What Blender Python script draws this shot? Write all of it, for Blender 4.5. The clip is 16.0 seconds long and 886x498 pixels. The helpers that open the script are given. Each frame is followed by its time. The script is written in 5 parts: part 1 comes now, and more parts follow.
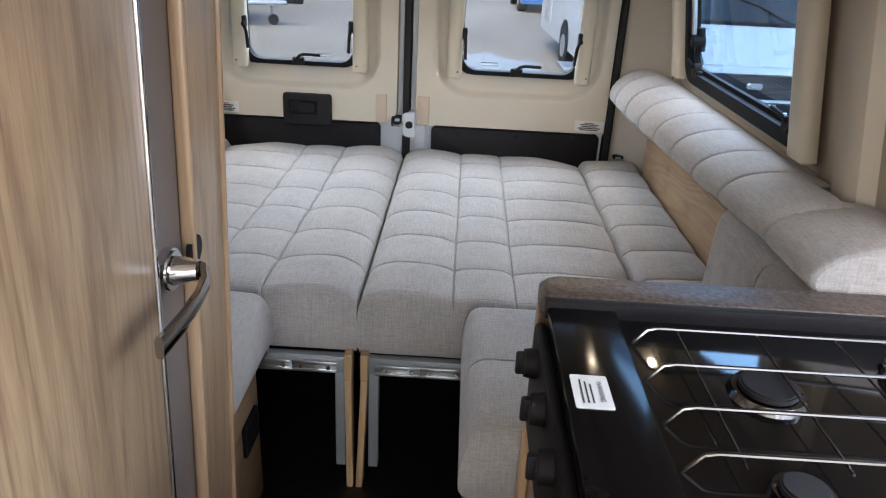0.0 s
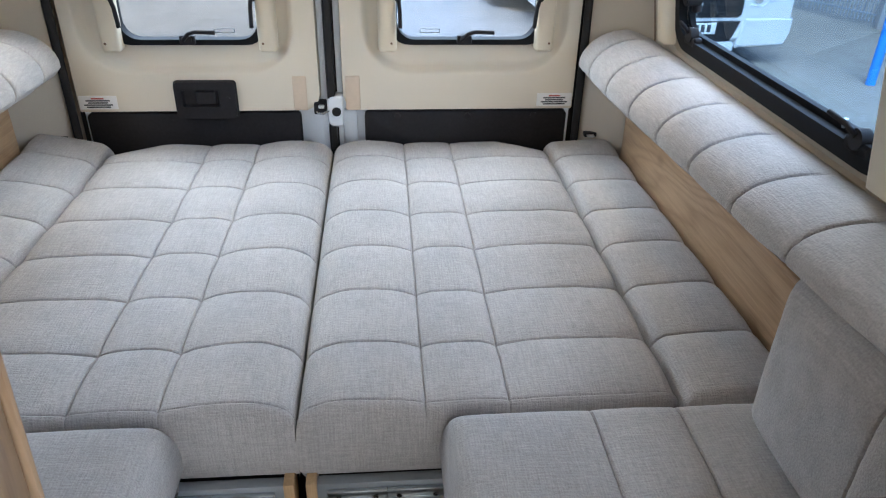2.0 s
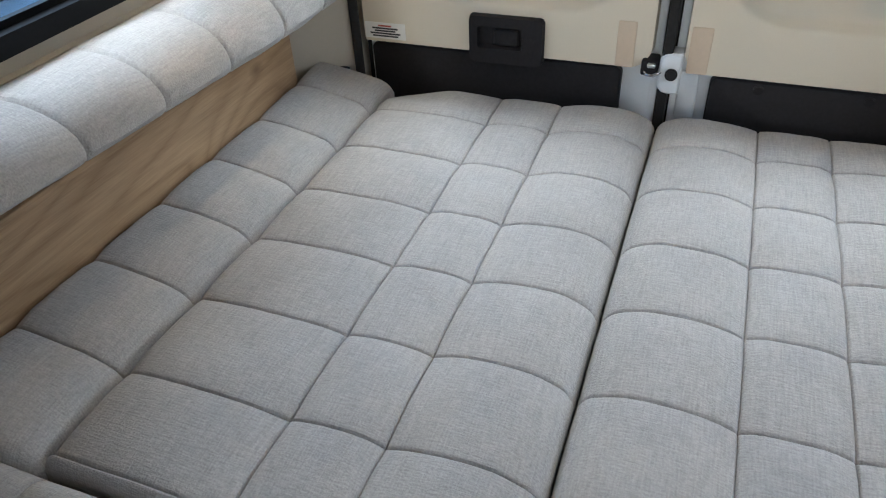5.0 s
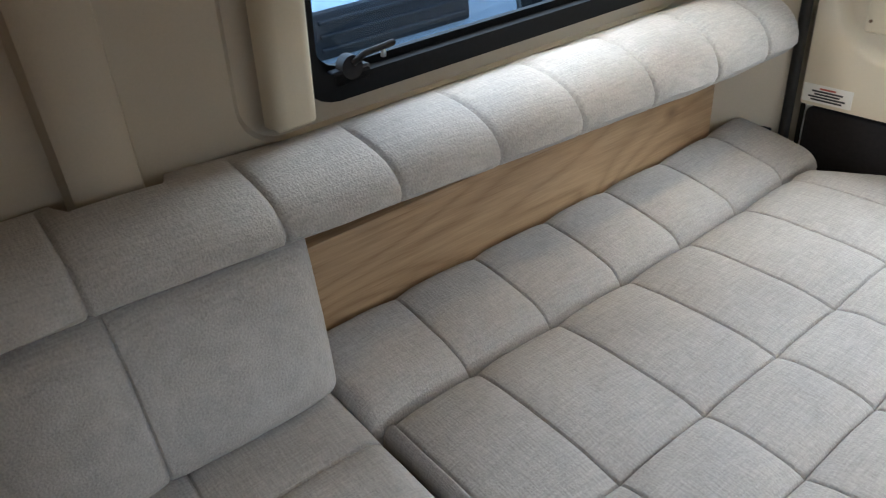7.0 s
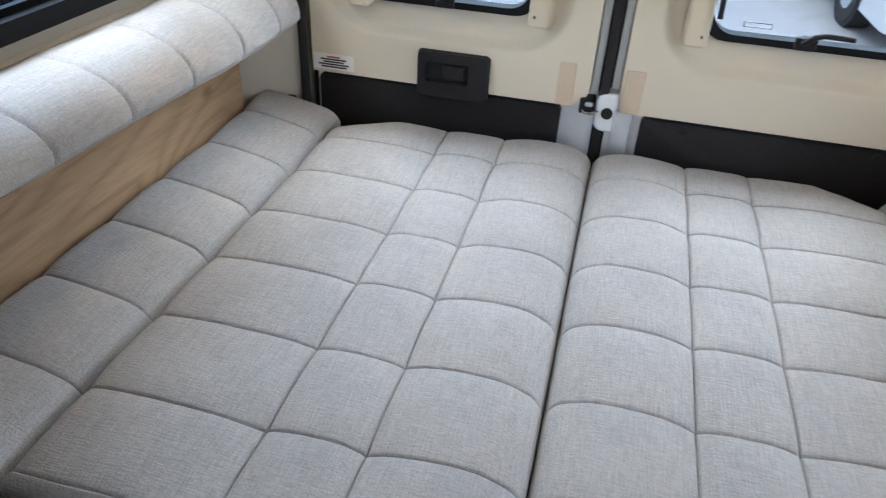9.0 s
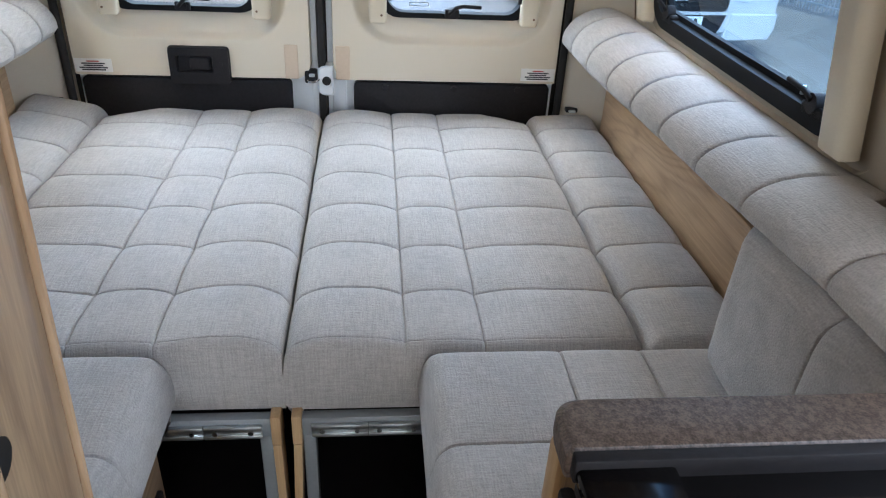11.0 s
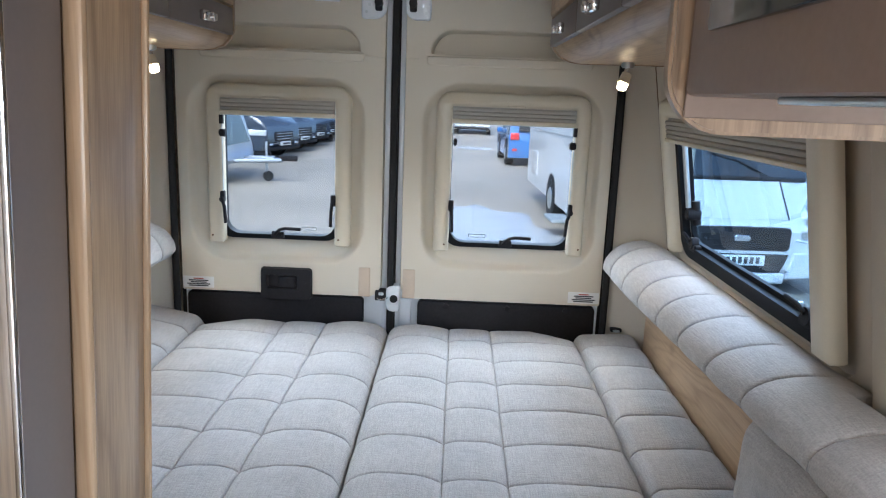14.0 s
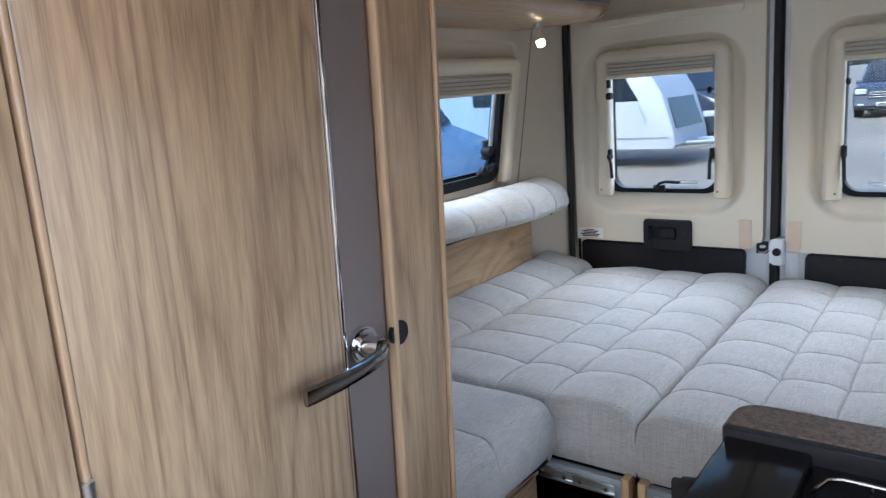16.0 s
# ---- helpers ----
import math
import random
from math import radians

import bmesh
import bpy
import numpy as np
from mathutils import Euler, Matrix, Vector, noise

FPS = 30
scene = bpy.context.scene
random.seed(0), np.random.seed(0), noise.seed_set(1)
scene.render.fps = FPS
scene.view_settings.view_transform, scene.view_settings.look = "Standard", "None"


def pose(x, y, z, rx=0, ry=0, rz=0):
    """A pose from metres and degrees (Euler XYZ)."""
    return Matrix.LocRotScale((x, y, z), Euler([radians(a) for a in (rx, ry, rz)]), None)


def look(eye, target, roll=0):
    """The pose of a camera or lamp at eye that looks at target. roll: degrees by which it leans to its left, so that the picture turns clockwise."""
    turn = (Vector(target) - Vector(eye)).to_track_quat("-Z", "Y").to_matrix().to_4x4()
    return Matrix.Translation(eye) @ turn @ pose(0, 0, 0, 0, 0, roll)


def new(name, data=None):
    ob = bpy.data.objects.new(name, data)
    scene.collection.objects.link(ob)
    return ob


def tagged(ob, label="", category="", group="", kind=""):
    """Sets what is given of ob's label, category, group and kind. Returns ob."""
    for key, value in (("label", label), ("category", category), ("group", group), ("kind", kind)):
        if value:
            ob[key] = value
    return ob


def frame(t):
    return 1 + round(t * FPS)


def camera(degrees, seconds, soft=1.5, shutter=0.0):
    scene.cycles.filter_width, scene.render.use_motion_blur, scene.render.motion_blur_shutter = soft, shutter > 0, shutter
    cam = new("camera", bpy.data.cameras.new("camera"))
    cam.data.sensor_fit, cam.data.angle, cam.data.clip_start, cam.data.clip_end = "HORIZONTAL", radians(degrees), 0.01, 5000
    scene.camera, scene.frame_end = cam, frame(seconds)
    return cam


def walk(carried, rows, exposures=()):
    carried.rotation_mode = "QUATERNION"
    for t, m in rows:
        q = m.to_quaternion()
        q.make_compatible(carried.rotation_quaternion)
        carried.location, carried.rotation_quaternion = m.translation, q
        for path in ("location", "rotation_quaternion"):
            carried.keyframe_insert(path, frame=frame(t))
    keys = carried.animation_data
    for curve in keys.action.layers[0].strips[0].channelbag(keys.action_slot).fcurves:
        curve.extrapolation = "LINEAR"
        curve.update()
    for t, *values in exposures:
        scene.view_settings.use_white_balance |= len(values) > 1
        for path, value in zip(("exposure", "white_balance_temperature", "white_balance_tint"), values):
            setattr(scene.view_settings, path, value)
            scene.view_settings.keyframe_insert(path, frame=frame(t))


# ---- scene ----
cam = camera(63.6, 16.0, 1.15, 0.12)
PATH = [
    (0, (0.211, 0.329, 1.277), (0.18, 2.161, 0.477), 3.0),
    (0.5, (0.21, 0.446, 1.305), (0.121, 2.214, 0.373), 1.3),
    (1, (0.13, 0.555, 1.357), (0.13, 2.313, 0.404), 1.8),
    (1.5, (0.117, 0.645, 1.362), (0.284, 2.432, 0.481), 2.2),
    (2, (0.159, 0.853, 1.343), (0.314, 2.584, 0.354), 1.2),
    (2.5, (0.188, 1.001, 1.332), (0.276, 2.64, 0.19), 0.2),
    (3, (0.14, 1.148, 1.321), (0.173, 2.758, 0.136), 0.6),
    (3.5, (0.081, 1.244, 1.336), (-0.007, 2.893, 0.208), 5.7),
    (4, (0.089, 1.385, 1.318), (-0.318, 2.979, 0.181), 0.8),
    (4.2, (0.093, 1.422, 1.315), (-0.401, 2.947, 0.118), -1.3),
    (6.3, (0.061, 1.383, 1.324), (-0.703, 2.763, 0.095), -3.0),
    (6.5, (0.041, 1.387, 1.306), (-0.885, 2.718, 0.135), -4.1),
    (7, (0.011, 1.416, 1.275), (-1.373, 2.395, 0.214), -5.5),
    (7.5, (0.003, 1.433, 1.28), (-1.424, 2.293, 0.173), -4.6),
    (8, (0.018, 1.466, 1.284), (-1.176, 2.57, 0.12), -2.3),
    (8.5, (0.038, 1.437, 1.311), (-0.84, 2.808, 0.149), -1.0),
    (9, (0.008, 1.320, 1.301), (-0.360, 2.930, 0.177), 3.1),
    (9.5, (0.078, 1.176, 1.324), (0.176, 2.844, 0.224), 4.0),
    (9.7, (0.108, 1.127, 1.315), (0.324, 2.774, 0.200), 3.8),
    (11.8, (0.162, 0.628, 1.315), (0.306, 2.404, 0.405), 2.8),
    (12, (0.152, 0.627, 1.308), (0.272, 2.412, 0.414), 2.9),
    (12.5, (0.141, 0.638, 1.307), (0.181, 2.434, 0.427), 2.6),
    (13, (0.142, 0.626, 1.316), (0.072, 2.473, 0.553), 2.2),
    (13.5, (0.188, 0.606, 1.362), (0.074, 2.521, 0.797), 2.4),
    (14, (0.222, 0.527, 1.333), (0.191, 2.483, 0.916), 2.2),
    (14.5, (0.273, 0.44, 1.313), (0.12, 2.393, 0.91), 1.1),
    (15, (0.411, 0.391, 1.296), (-0.206, 2.259, 0.935), -2.4),
    (15.5, (0.455, 0.365, 1.287), (-0.371, 2.151, 0.929), -3.5),
    (16, (0.566, 0.386, 1.243), (-0.629, 1.933, 0.819), -4.5),
]
walk(cam, [(t, look(*p)) for t, *p in PATH], [(0, 1.99, 6330, 11), (1, 2.27, 6400, 11), (2, 2.19, 6060, 9), (3.5, 1.93, 6240, 8), (4.1, 1.81, 6160, 6.5), (6.4, 1.87, 6650, 7.5), (7.5, 2.13, 6750, 8), (8.5, 2.09, 6100, 8.5), (9.5, 2.07, 6260, 8.5), (12, 2.29, 5960, 8.5), (13, 2.21, 5960, 8.5), (14.5, 2.25, 5870, 8), (16, 2.09, 5720, 8.5)])

# ---- light ----
world = bpy.data.worlds.new("world")
scene.world = world
world.use_nodes = True
wn = world.node_tree.nodes
sky = wn.new("ShaderNodeTexSky")
sky.sky_type, sky.sun_disc = "NISHITA", False
sky.sun_elevation, sky.sun_rotation = radians(52), radians(198)
sky.air_density, sky.dust_density, sky.ozone_density = 1.0, 5.0, 0.3
wn["Background"].inputs["Strength"].default_value = 0.15
world.node_tree.links.new(sky.outputs["Color"], wn["Background"].inputs["Color"])


def lamp(name, kind, m, energy, colour, **extra):
    data = bpy.data.lights.new(name, kind)
    data.energy, data.color = energy, colour
    ob = new(name, data)
    ob.matrix_world = m
    return ob, data


sun, sun_data = lamp("sun", "SUN", look((-3, -6, 12), (0, 3, 0)), 1.0, (1.0, 0.95, 0.88))
sun_data.angle = radians(40)
# area lamps added to stand in for the sky's light through the open sliding door and the windscreen, both behind the
# camera, and through the four windows
door_light, dl = lamp("door_daylight", "AREA", look((1.15, 0.1, 1.15), (-0.2, 0.75, 0.75)), 2.2, (0.86, 0.93, 1.0))
dl.shape, dl.size, dl.size_y = "RECTANGLE", 1.1, 1.5
cab_light, cl = lamp("cab_daylight", "AREA", look((0.0, -2.35, 1.45), (0, 2, 0.9)), 8.5, (0.88, 0.94, 1.0))
cl.shape, cl.size, cl.size_y = "RECTANGLE", 1.5, 0.6
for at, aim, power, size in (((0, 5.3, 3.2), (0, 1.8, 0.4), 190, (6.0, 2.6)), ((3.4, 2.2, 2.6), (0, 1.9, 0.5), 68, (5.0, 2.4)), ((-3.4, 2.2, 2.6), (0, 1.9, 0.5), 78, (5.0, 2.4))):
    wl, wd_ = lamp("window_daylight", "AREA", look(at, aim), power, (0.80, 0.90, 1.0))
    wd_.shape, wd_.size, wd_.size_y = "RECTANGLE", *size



# ---- materials ----
def material(name, colour, rough=0.6, metal=0.0, vary=0.12, scale=6.0, grain=120.0, bump=0.0, bump_scale=300.0, coat=0.0, stretch=(1, 1, 1), spec=0.5, hard=0.2):
    """Base colour with large stains and small grain, and a fine bump."""
    m = bpy.data.materials.new(name)
    m.use_nodes = True
    n, l = m.node_tree.nodes, m.node_tree.links
    b = n["Principled BSDF"]
    b.inputs["Roughness"].default_value, b.inputs["Metallic"].default_value = rough, metal
    b.inputs["Coat Weight"].default_value, b.inputs["Specular IOR Level"].default_value = coat, spec
    co = n.new("ShaderNodeTexCoord")
    mp = n.new("ShaderNodeMapping")
    mp.inputs["Scale"].default_value = stretch
    l.new(co.outputs["Object"], mp.inputs["Vector"])
    big, small = n.new("ShaderNodeTexNoise"), n.new("ShaderNodeTexNoise")
    big.inputs["Scale"].default_value, small.inputs["Scale"].default_value = scale, grain
    big.inputs["Detail"].default_value, small.inputs["Detail"].default_value = 4, 3
    for t in (big, small):
        l.new(mp.outputs["Vector"], t.inputs["Vector"])
    mix = n.new("ShaderNodeMix")
    mix.data_type = "FLOAT"
    mix.inputs[0].default_value = 0.45
    l.new(big.outputs["Fac"], mix.inputs[2])
    l.new(small.outputs["Fac"], mix.inputs[3])
    ramp = n.new("ShaderNodeValToRGB")
    ramp.color_ramp.elements[0].position, ramp.color_ramp.elements[1].position = 0.5 - hard, 0.5 + hard
    ramp.color_ramp.elements[0].color = [c * (1 - vary) for c in colour] + [1]
    ramp.color_ramp.elements[1].color = [min(1, c * (1 + vary)) for c in colour] + [1]
    l.new(mix.outputs[0], ramp.inputs["Fac"])
    l.new(ramp.outputs["Color"], b.inputs["Base Color"])
    if bump:
        t, bp = n.new("ShaderNodeTexNoise"), n.new("ShaderNodeBump")
        t.inputs["Scale"].default_value = bump_scale
        l.new(mp.outputs["Vector"], t.inputs["Vector"])
        bp.inputs["Strength"].default_value, bp.inputs["Distance"].default_value = bump, 0.002
        l.new(t.outputs["Fac"], bp.inputs["Height"])
        l.new(bp.outputs["Normal"], b.inputs["Normal"])
    return m


def fabric(name, colour):
    """Woven chenille: fine ribs across both ways, soft mottling and a slight sheen."""
    m = bpy.data.materials.new(name)
    m.use_nodes = True
    n, l = m.node_tree.nodes, m.node_tree.links
    b = n["Principled BSDF"]
    b.inputs["Roughness"].default_value, b.inputs["Sheen Weight"].default_value = 0.92, 0.18
    b.inputs["Specular IOR Level"].default_value = 0.15
    co = n.new("ShaderNodeTexCoord")
    fac = []
    for stretch, scale, detail in (((1, 1, 1), 5, 3), ((40, 330, 300), 1, 2), ((360, 28, 28), 1, 2), ((1, 1, 1), 320, 2)):
        mp, t = n.new("ShaderNodeMapping"), n.new("ShaderNodeTexNoise")
        mp.inputs["Scale"].default_value = stretch
        t.inputs["Scale"].default_value, t.inputs["Detail"].default_value = scale, detail
        l.new(co.outputs["Object"], mp.inputs["Vector"])
        l.new(mp.outputs["Vector"], t.inputs["Vector"])
        fac.append(t.outputs["Fac"])
    add1, add2, add3 = (n.new("ShaderNodeMath") for _ in range(3))
    add1.operation, add2.operation, add3.operation = "ADD", "ADD", "MULTIPLY_ADD"
    l.new(fac[1], add1.inputs[0]), l.new(fac[2], add1.inputs[1])
    l.new(add1.outputs[0], add2.inputs[0]), l.new(fac[3], add2.inputs[1])
    l.new(add2.outputs[0], add3.inputs[0])
    add3.inputs[1].default_value = 0.5
    soft = n.new("ShaderNodeMath")
    soft.operation = "MULTIPLY_ADD"
    soft.inputs[1].default_value, soft.inputs[2].default_value = 0.50, 0.245
    l.new(fac[0], soft.inputs[0]), l.new(soft.outputs[0], add3.inputs[2])
    ramp = n.new("ShaderNodeValToRGB")
    ramp.color_ramp.elements[0].position, ramp.color_ramp.elements[1].position = 0.30, 0.78
    mr = n.new("ShaderNodeMapRange")
    mr.inputs["From Min"].default_value, mr.inputs["From Max"].default_value = 0.7, 1.8
    l.new(add3.outputs[0], mr.inputs["Value"])
    l.new(mr.outputs["Result"], ramp.inputs["Fac"])
    ramp.color_ramp.elements[0].color = [c * 0.76 for c in colour] + [1]
    ramp.color_ramp.elements[1].color = [c * 1.20 for c in colour] + [1]
    l.new(ramp.outputs["Color"], b.inputs["Base Color"])
    bp = n.new("ShaderNodeBump")
    bp.inputs["Strength"].default_value, bp.inputs["Distance"].default_value = 0.5, 0.002
    l.new(add2.outputs[0], bp.inputs["Height"])
    l.new(bp.outputs["Normal"], b.inputs["Normal"])
    return m


def timber(name, light, dark, axis, rough=0.42):
    """Oak-effect laminate with long grain along the given axis and wavy cathedral figure."""
    m = bpy.data.materials.new(name)
    m.use_nodes = True
    n, l = m.node_tree.nodes, m.node_tree.links
    b = n["Principled BSDF"]
    b.inputs["Roughness"].default_value = rough
    co = n.new("ShaderNodeTexCoord")
    outs = []
    for across, along, scale, detail, dist in ((4.4, 0.75, 1.0, 1.6, 0.6), (100, 3.0, 1.0, 5, 0.4), (420, 16, 1.0, 2, 0.0)):
        mp, t = n.new("ShaderNodeMapping"), n.new("ShaderNodeTexNoise")
        mp.inputs["Scale"].default_value = [along if a == axis else across for a in "xyz"]
        t.inputs["Scale"].default_value, t.inputs["Detail"].default_value, t.inputs["Distortion"].default_value = scale, detail, dist
        l.new(co.outputs["Object"], mp.inputs["Vector"])
        l.new(mp.outputs["Vector"], t.inputs["Vector"])
        outs.append(t.outputs["Fac"])
    # rings of the figure
    sine = n.new("ShaderNodeMath")
    sine.operation = "MULTIPLY"
    sine.inputs[1].default_value = 34.0
    frac = n.new("ShaderNodeMath")
    frac.operation = "PINGPONG"
    frac.inputs[1].default_value = 1.0
    l.new(outs[0], sine.inputs[0]), l.new(sine.outputs[0], frac.inputs[0])
    a1, a2 = n.new("ShaderNodeMath"), n.new("ShaderNodeMath")
    a1.operation, a2.operation = "MULTIPLY_ADD", "MULTIPLY_ADD"
    a1.inputs[1].default_value, a2.inputs[1].default_value = 0.36, 0.75
    late = n.new("ShaderNodeMath")
    late.operation = "POWER"
    late.inputs[1].default_value = 2.2
    l.new(frac.outputs[0], late.inputs[0])
    l.new(late.outputs[0], a1.inputs[0]), l.new(outs[1], a1.inputs[2])
    l.new(outs[2], a2.inputs[0]), l.new(a1.outputs[0], a2.inputs[2])
    ramp = n.new("ShaderNodeValToRGB")
    mr = n.new("ShaderNodeMapRange")
    mr.inputs["From Min"].default_value, mr.inputs["From Max"].default_value = 0.72, 1.34
    l.new(a2.outputs[0], mr.inputs["Value"]), l.new(mr.outputs["Result"], ramp.inputs["Fac"])
    ramp.color_ramp.elements[0].color = [*light, 1]
    ramp.color_ramp.elements[1].color = [*dark, 1]
    # scattered small knots
    kmp, vor, kr, kmix = n.new("ShaderNodeMapping"), n.new("ShaderNodeTexVoronoi"), n.new("ShaderNodeMapRange"), n.new("ShaderNodeMix")
    kmp.inputs["Scale"].default_value = [4.2 if a == axis else 7.0 for a in "xyz"]
    vor.inputs["Scale"].default_value = 1.0
    kr.inputs["From Min"].default_value, kr.inputs["From Max"].default_value = 0.02, 0.14
    kr.inputs["To Min"].default_value, kr.inputs["To Max"].default_value = 0.75, 0.0
    kmix.data_type = "RGBA"
    kmix.inputs["B"].default_value = [dark[0] * 0.55, dark[1] * 0.5, dark[2] * 0.5, 1]
    l.new(co.outputs["Object"], kmp.inputs["Vector"]), l.new(kmp.outputs["Vector"], vor.inputs["Vector"])
    l.new(vor.outputs["Distance"], kr.inputs["Value"]), l.new(kr.outputs["Result"], kmix.inputs["Factor"])
    l.new(ramp.outputs["Color"], kmix.inputs["A"]), l.new(kmix.outputs["Result"], b.inputs["Base Color"])
    bp = n.new("ShaderNodeBump")
    bp.inputs["Strength"].default_value, bp.inputs["Distance"].default_value = 0.12, 0.001
    l.new(a2.outputs[0], bp.inputs["Height"]), l.new(bp.outputs["Normal"], b.inputs["Normal"])
    return m


def glass(name, tint, gloss=1.0):
    """A thin pane: clear with a tint, mirror gloss that grows at a slant."""
    m = bpy.data.materials.new(name)
    m.use_nodes = True
    n, l = m.node_tree.nodes, m.node_tree.links
    n.remove(n["Principled BSDF"])
    tr, gl, mx, fr = n.new("ShaderNodeBsdfTransparent"), n.new("ShaderNodeBsdfGlossy"), n.new("ShaderNodeMixShader"), n.new("ShaderNodeLayerWeight")
    tr.inputs["Color"].default_value, gl.inputs["Roughness"].default_value = (*tint, 1), 0.01
    gl.inputs["Color"].default_value = (gloss, gloss, gloss, 1)
    pw, ma = n.new("ShaderNodeMath"), n.new("ShaderNodeMath")
    pw.operation, ma.operation = "POWER", "MULTIPLY_ADD"
    pw.inputs[1].default_value, ma.inputs[1].default_value, ma.inputs[2].default_value = 4.5, 0.6, 0.025
    fr.inputs["Blend"].default_value = 0.5
    l.new(fr.outputs["Facing"], pw.inputs[0]), l.new(pw.outputs[0], ma.inputs[0])
    l.new(ma.outputs[0], mx.inputs[0]), l.new(tr.outputs[0], mx.inputs[1]), l.new(gl.outputs[0], mx.inputs[2])
    l.new(mx.outputs[0], n["Material Output"].inputs["Surface"])
    return m


def glow(name, colour, strength):
    m = bpy.data.materials.new(name)
    m.use_nodes = True
    b = m.node_tree.nodes["Principled BSDF"]
    b.inputs["Emission Color"].default_value, b.inputs["Emission Strength"].default_value = (*colour, 1), strength
    return m


FABRIC = fabric("chenille fabric", (0.47, 0.452, 0.435))
LINER = material("beige moulded liner", (0.65, 0.585, 0.475), 0.55, vary=0.04, scale=3, grain=400, bump=0.12, bump_scale=900)
WALLVINYL = material("beige wall vinyl", (0.53, 0.465, 0.37), 0.6, vary=0.05, scale=2.5, grain=300, bump=0.15, bump_scale=700)
CREAM = material("cream plastic", (0.66, 0.59, 0.46), 0.38, vary=0.04, scale=8, grain=300)
WHITE = material("white painted steel", (0.74, 0.77, 0.80), 0.28, vary=0.03, coat=0.4)
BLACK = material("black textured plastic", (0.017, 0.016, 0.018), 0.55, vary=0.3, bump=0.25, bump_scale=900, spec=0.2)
RUBBER = material("black rubber", (0.014, 0.013, 0.013), 0.6, vary=0.3, spec=0.3)
FRAME = material("black window frame", (0.009, 0.010, 0.012), 0.55, vary=0.2, spec=0.12)
OAK = timber("oak laminate upright", (0.43, 0.298, 0.182), (0.235, 0.148, 0.088), "z", 0.34)
OAK.node_tree.nodes["Principled BSDF"].inputs["Coat Weight"].default_value = 0.45
OAK.node_tree.nodes["Principled BSDF"].inputs["Coat Roughness"].default_value = 0.28
POSTEDGE = timber("oak rounded edging", (0.46, 0.315, 0.195), (0.36, 0.235, 0.14), "z", 0.24)
OAKDARK = material("dark oak joint", (0.16, 0.095, 0.055), 0.5)
OAKY = timber("oak laminate lengthwise", (0.46, 0.31, 0.18), (0.30, 0.185, 0.10), "y")
OAKX = timber("oak laminate crosswise", (0.50, 0.36, 0.23), (0.34, 0.22, 0.13), "x")
EDGE = timber("oak edging strip", (0.62, 0.44, 0.25), (0.50, 0.33, 0.17), "z", 0.35)
HOOD = material("pinkish brown laminate", (0.30, 0.225, 0.185), 0.45, vary=0.08, scale=4, grain=150)
TAUPE = material("taupe laminate", (0.165, 0.135, 0.125), 0.4, vary=0.05, scale=3, grain=200)
# the lever's chrome, with its dark reflections put into the base colour
DARKCHROME = material("chrome darkened for reflections", (0.32, 0.31, 0.31), 0.10, 1.0, vary=0.08)
PANWIRE = material("dark chromed wire", (0.20, 0.19, 0.185), 0.16, 1.0, vary=0.1)
CHROME = material("polished chrome", (0.75, 0.75, 0.76), 0.06, 1.0, vary=0.05)
STEEL = material("zinc plated steel", (0.62, 0.66, 0.68), 0.3, 1.0, vary=0.15, grain=60)
GREY = material("grey painted steel", (0.30, 0.33, 0.35), 0.45, 0.3, vary=0.08)
HOBGLASS = material("black hob glass", (0.008, 0.007, 0.007), 0.08, vary=0.2)
HOBSTRIP = material("black enamel strip", (0.006, 0.005, 0.005), 0.14, vary=0.2, spec=0.12)
WORKTOP = material("brown speckled worktop", (0.10, 0.074, 0.06), 0.42, vary=0.5, scale=130, grain=420, bump=0.3, bump_scale=300, hard=0.10)
FLOOR = material("dark floor vinyl", (0.011, 0.010, 0.011), 0.4, vary=0.35, scale=8, grain=120, bump=0.1)
PAPER = material("white paper label", (0.78, 0.77, 0.75), 0.5, vary=0.02)
INK = material("dark print", (0.05, 0.05, 0.055), 0.6)
REDINK = material("red print", (0.45, 0.10, 0.08), 0.6)
PEACH = material("peach adhesive patch", (0.58, 0.465, 0.35), 0.6, vary=0.05)
CEIL = material("pale ceiling board", (0.78, 0.76, 0.72), 0.6, vary=0.03)
BLINDCLOTH = material("grey pleated blind", (0.42, 0.39, 0.34), 0.7, vary=0.06)
PANE = glass("tinted acrylic pane", (0.58, 0.64, 0.70), 0.6)
SIDEPANE = glass("blue tinted acrylic pane", (0.43, 0.56, 0.69), 0.7)
BULB = glow("warm lit lamp", (1.0, 0.78, 0.46), 4.0)


# ---- mesh tools ----
def thing(name, at, label, category, group="", kind=""):
    ob = new(name)
    ob.location = at
    ob.empty_display_size = 0.05
    bpy.context.view_layer.update()
    return tagged(ob, label, category, group, kind)


def origin(ob):
    v = Vector((0, 0, 0))
    while ob:
        v += ob.location
        ob = ob.parent
    return v


def part(name, bm, mat, parent=None, label="", smooth=True):
    """Links a bmesh, built in world coordinates, as one mesh under its thing."""
    me = bpy.data.meshes.new(name)
    bmesh.ops.recalc_face_normals(bm, faces=bm.faces)
    if parent:
        bmesh.ops.translate(bm, verts=bm.verts, vec=-origin(parent))
    bm.to_mesh(me)
    bm.free()
    me.materials.append(mat)
    if smooth:
        me.shade_smooth()
        me.set_sharp_from_angle(angle=radians(38))
    ob = new(name, me)
    ob.parent = parent
    if label:
        ob["label"] = label
    return ob


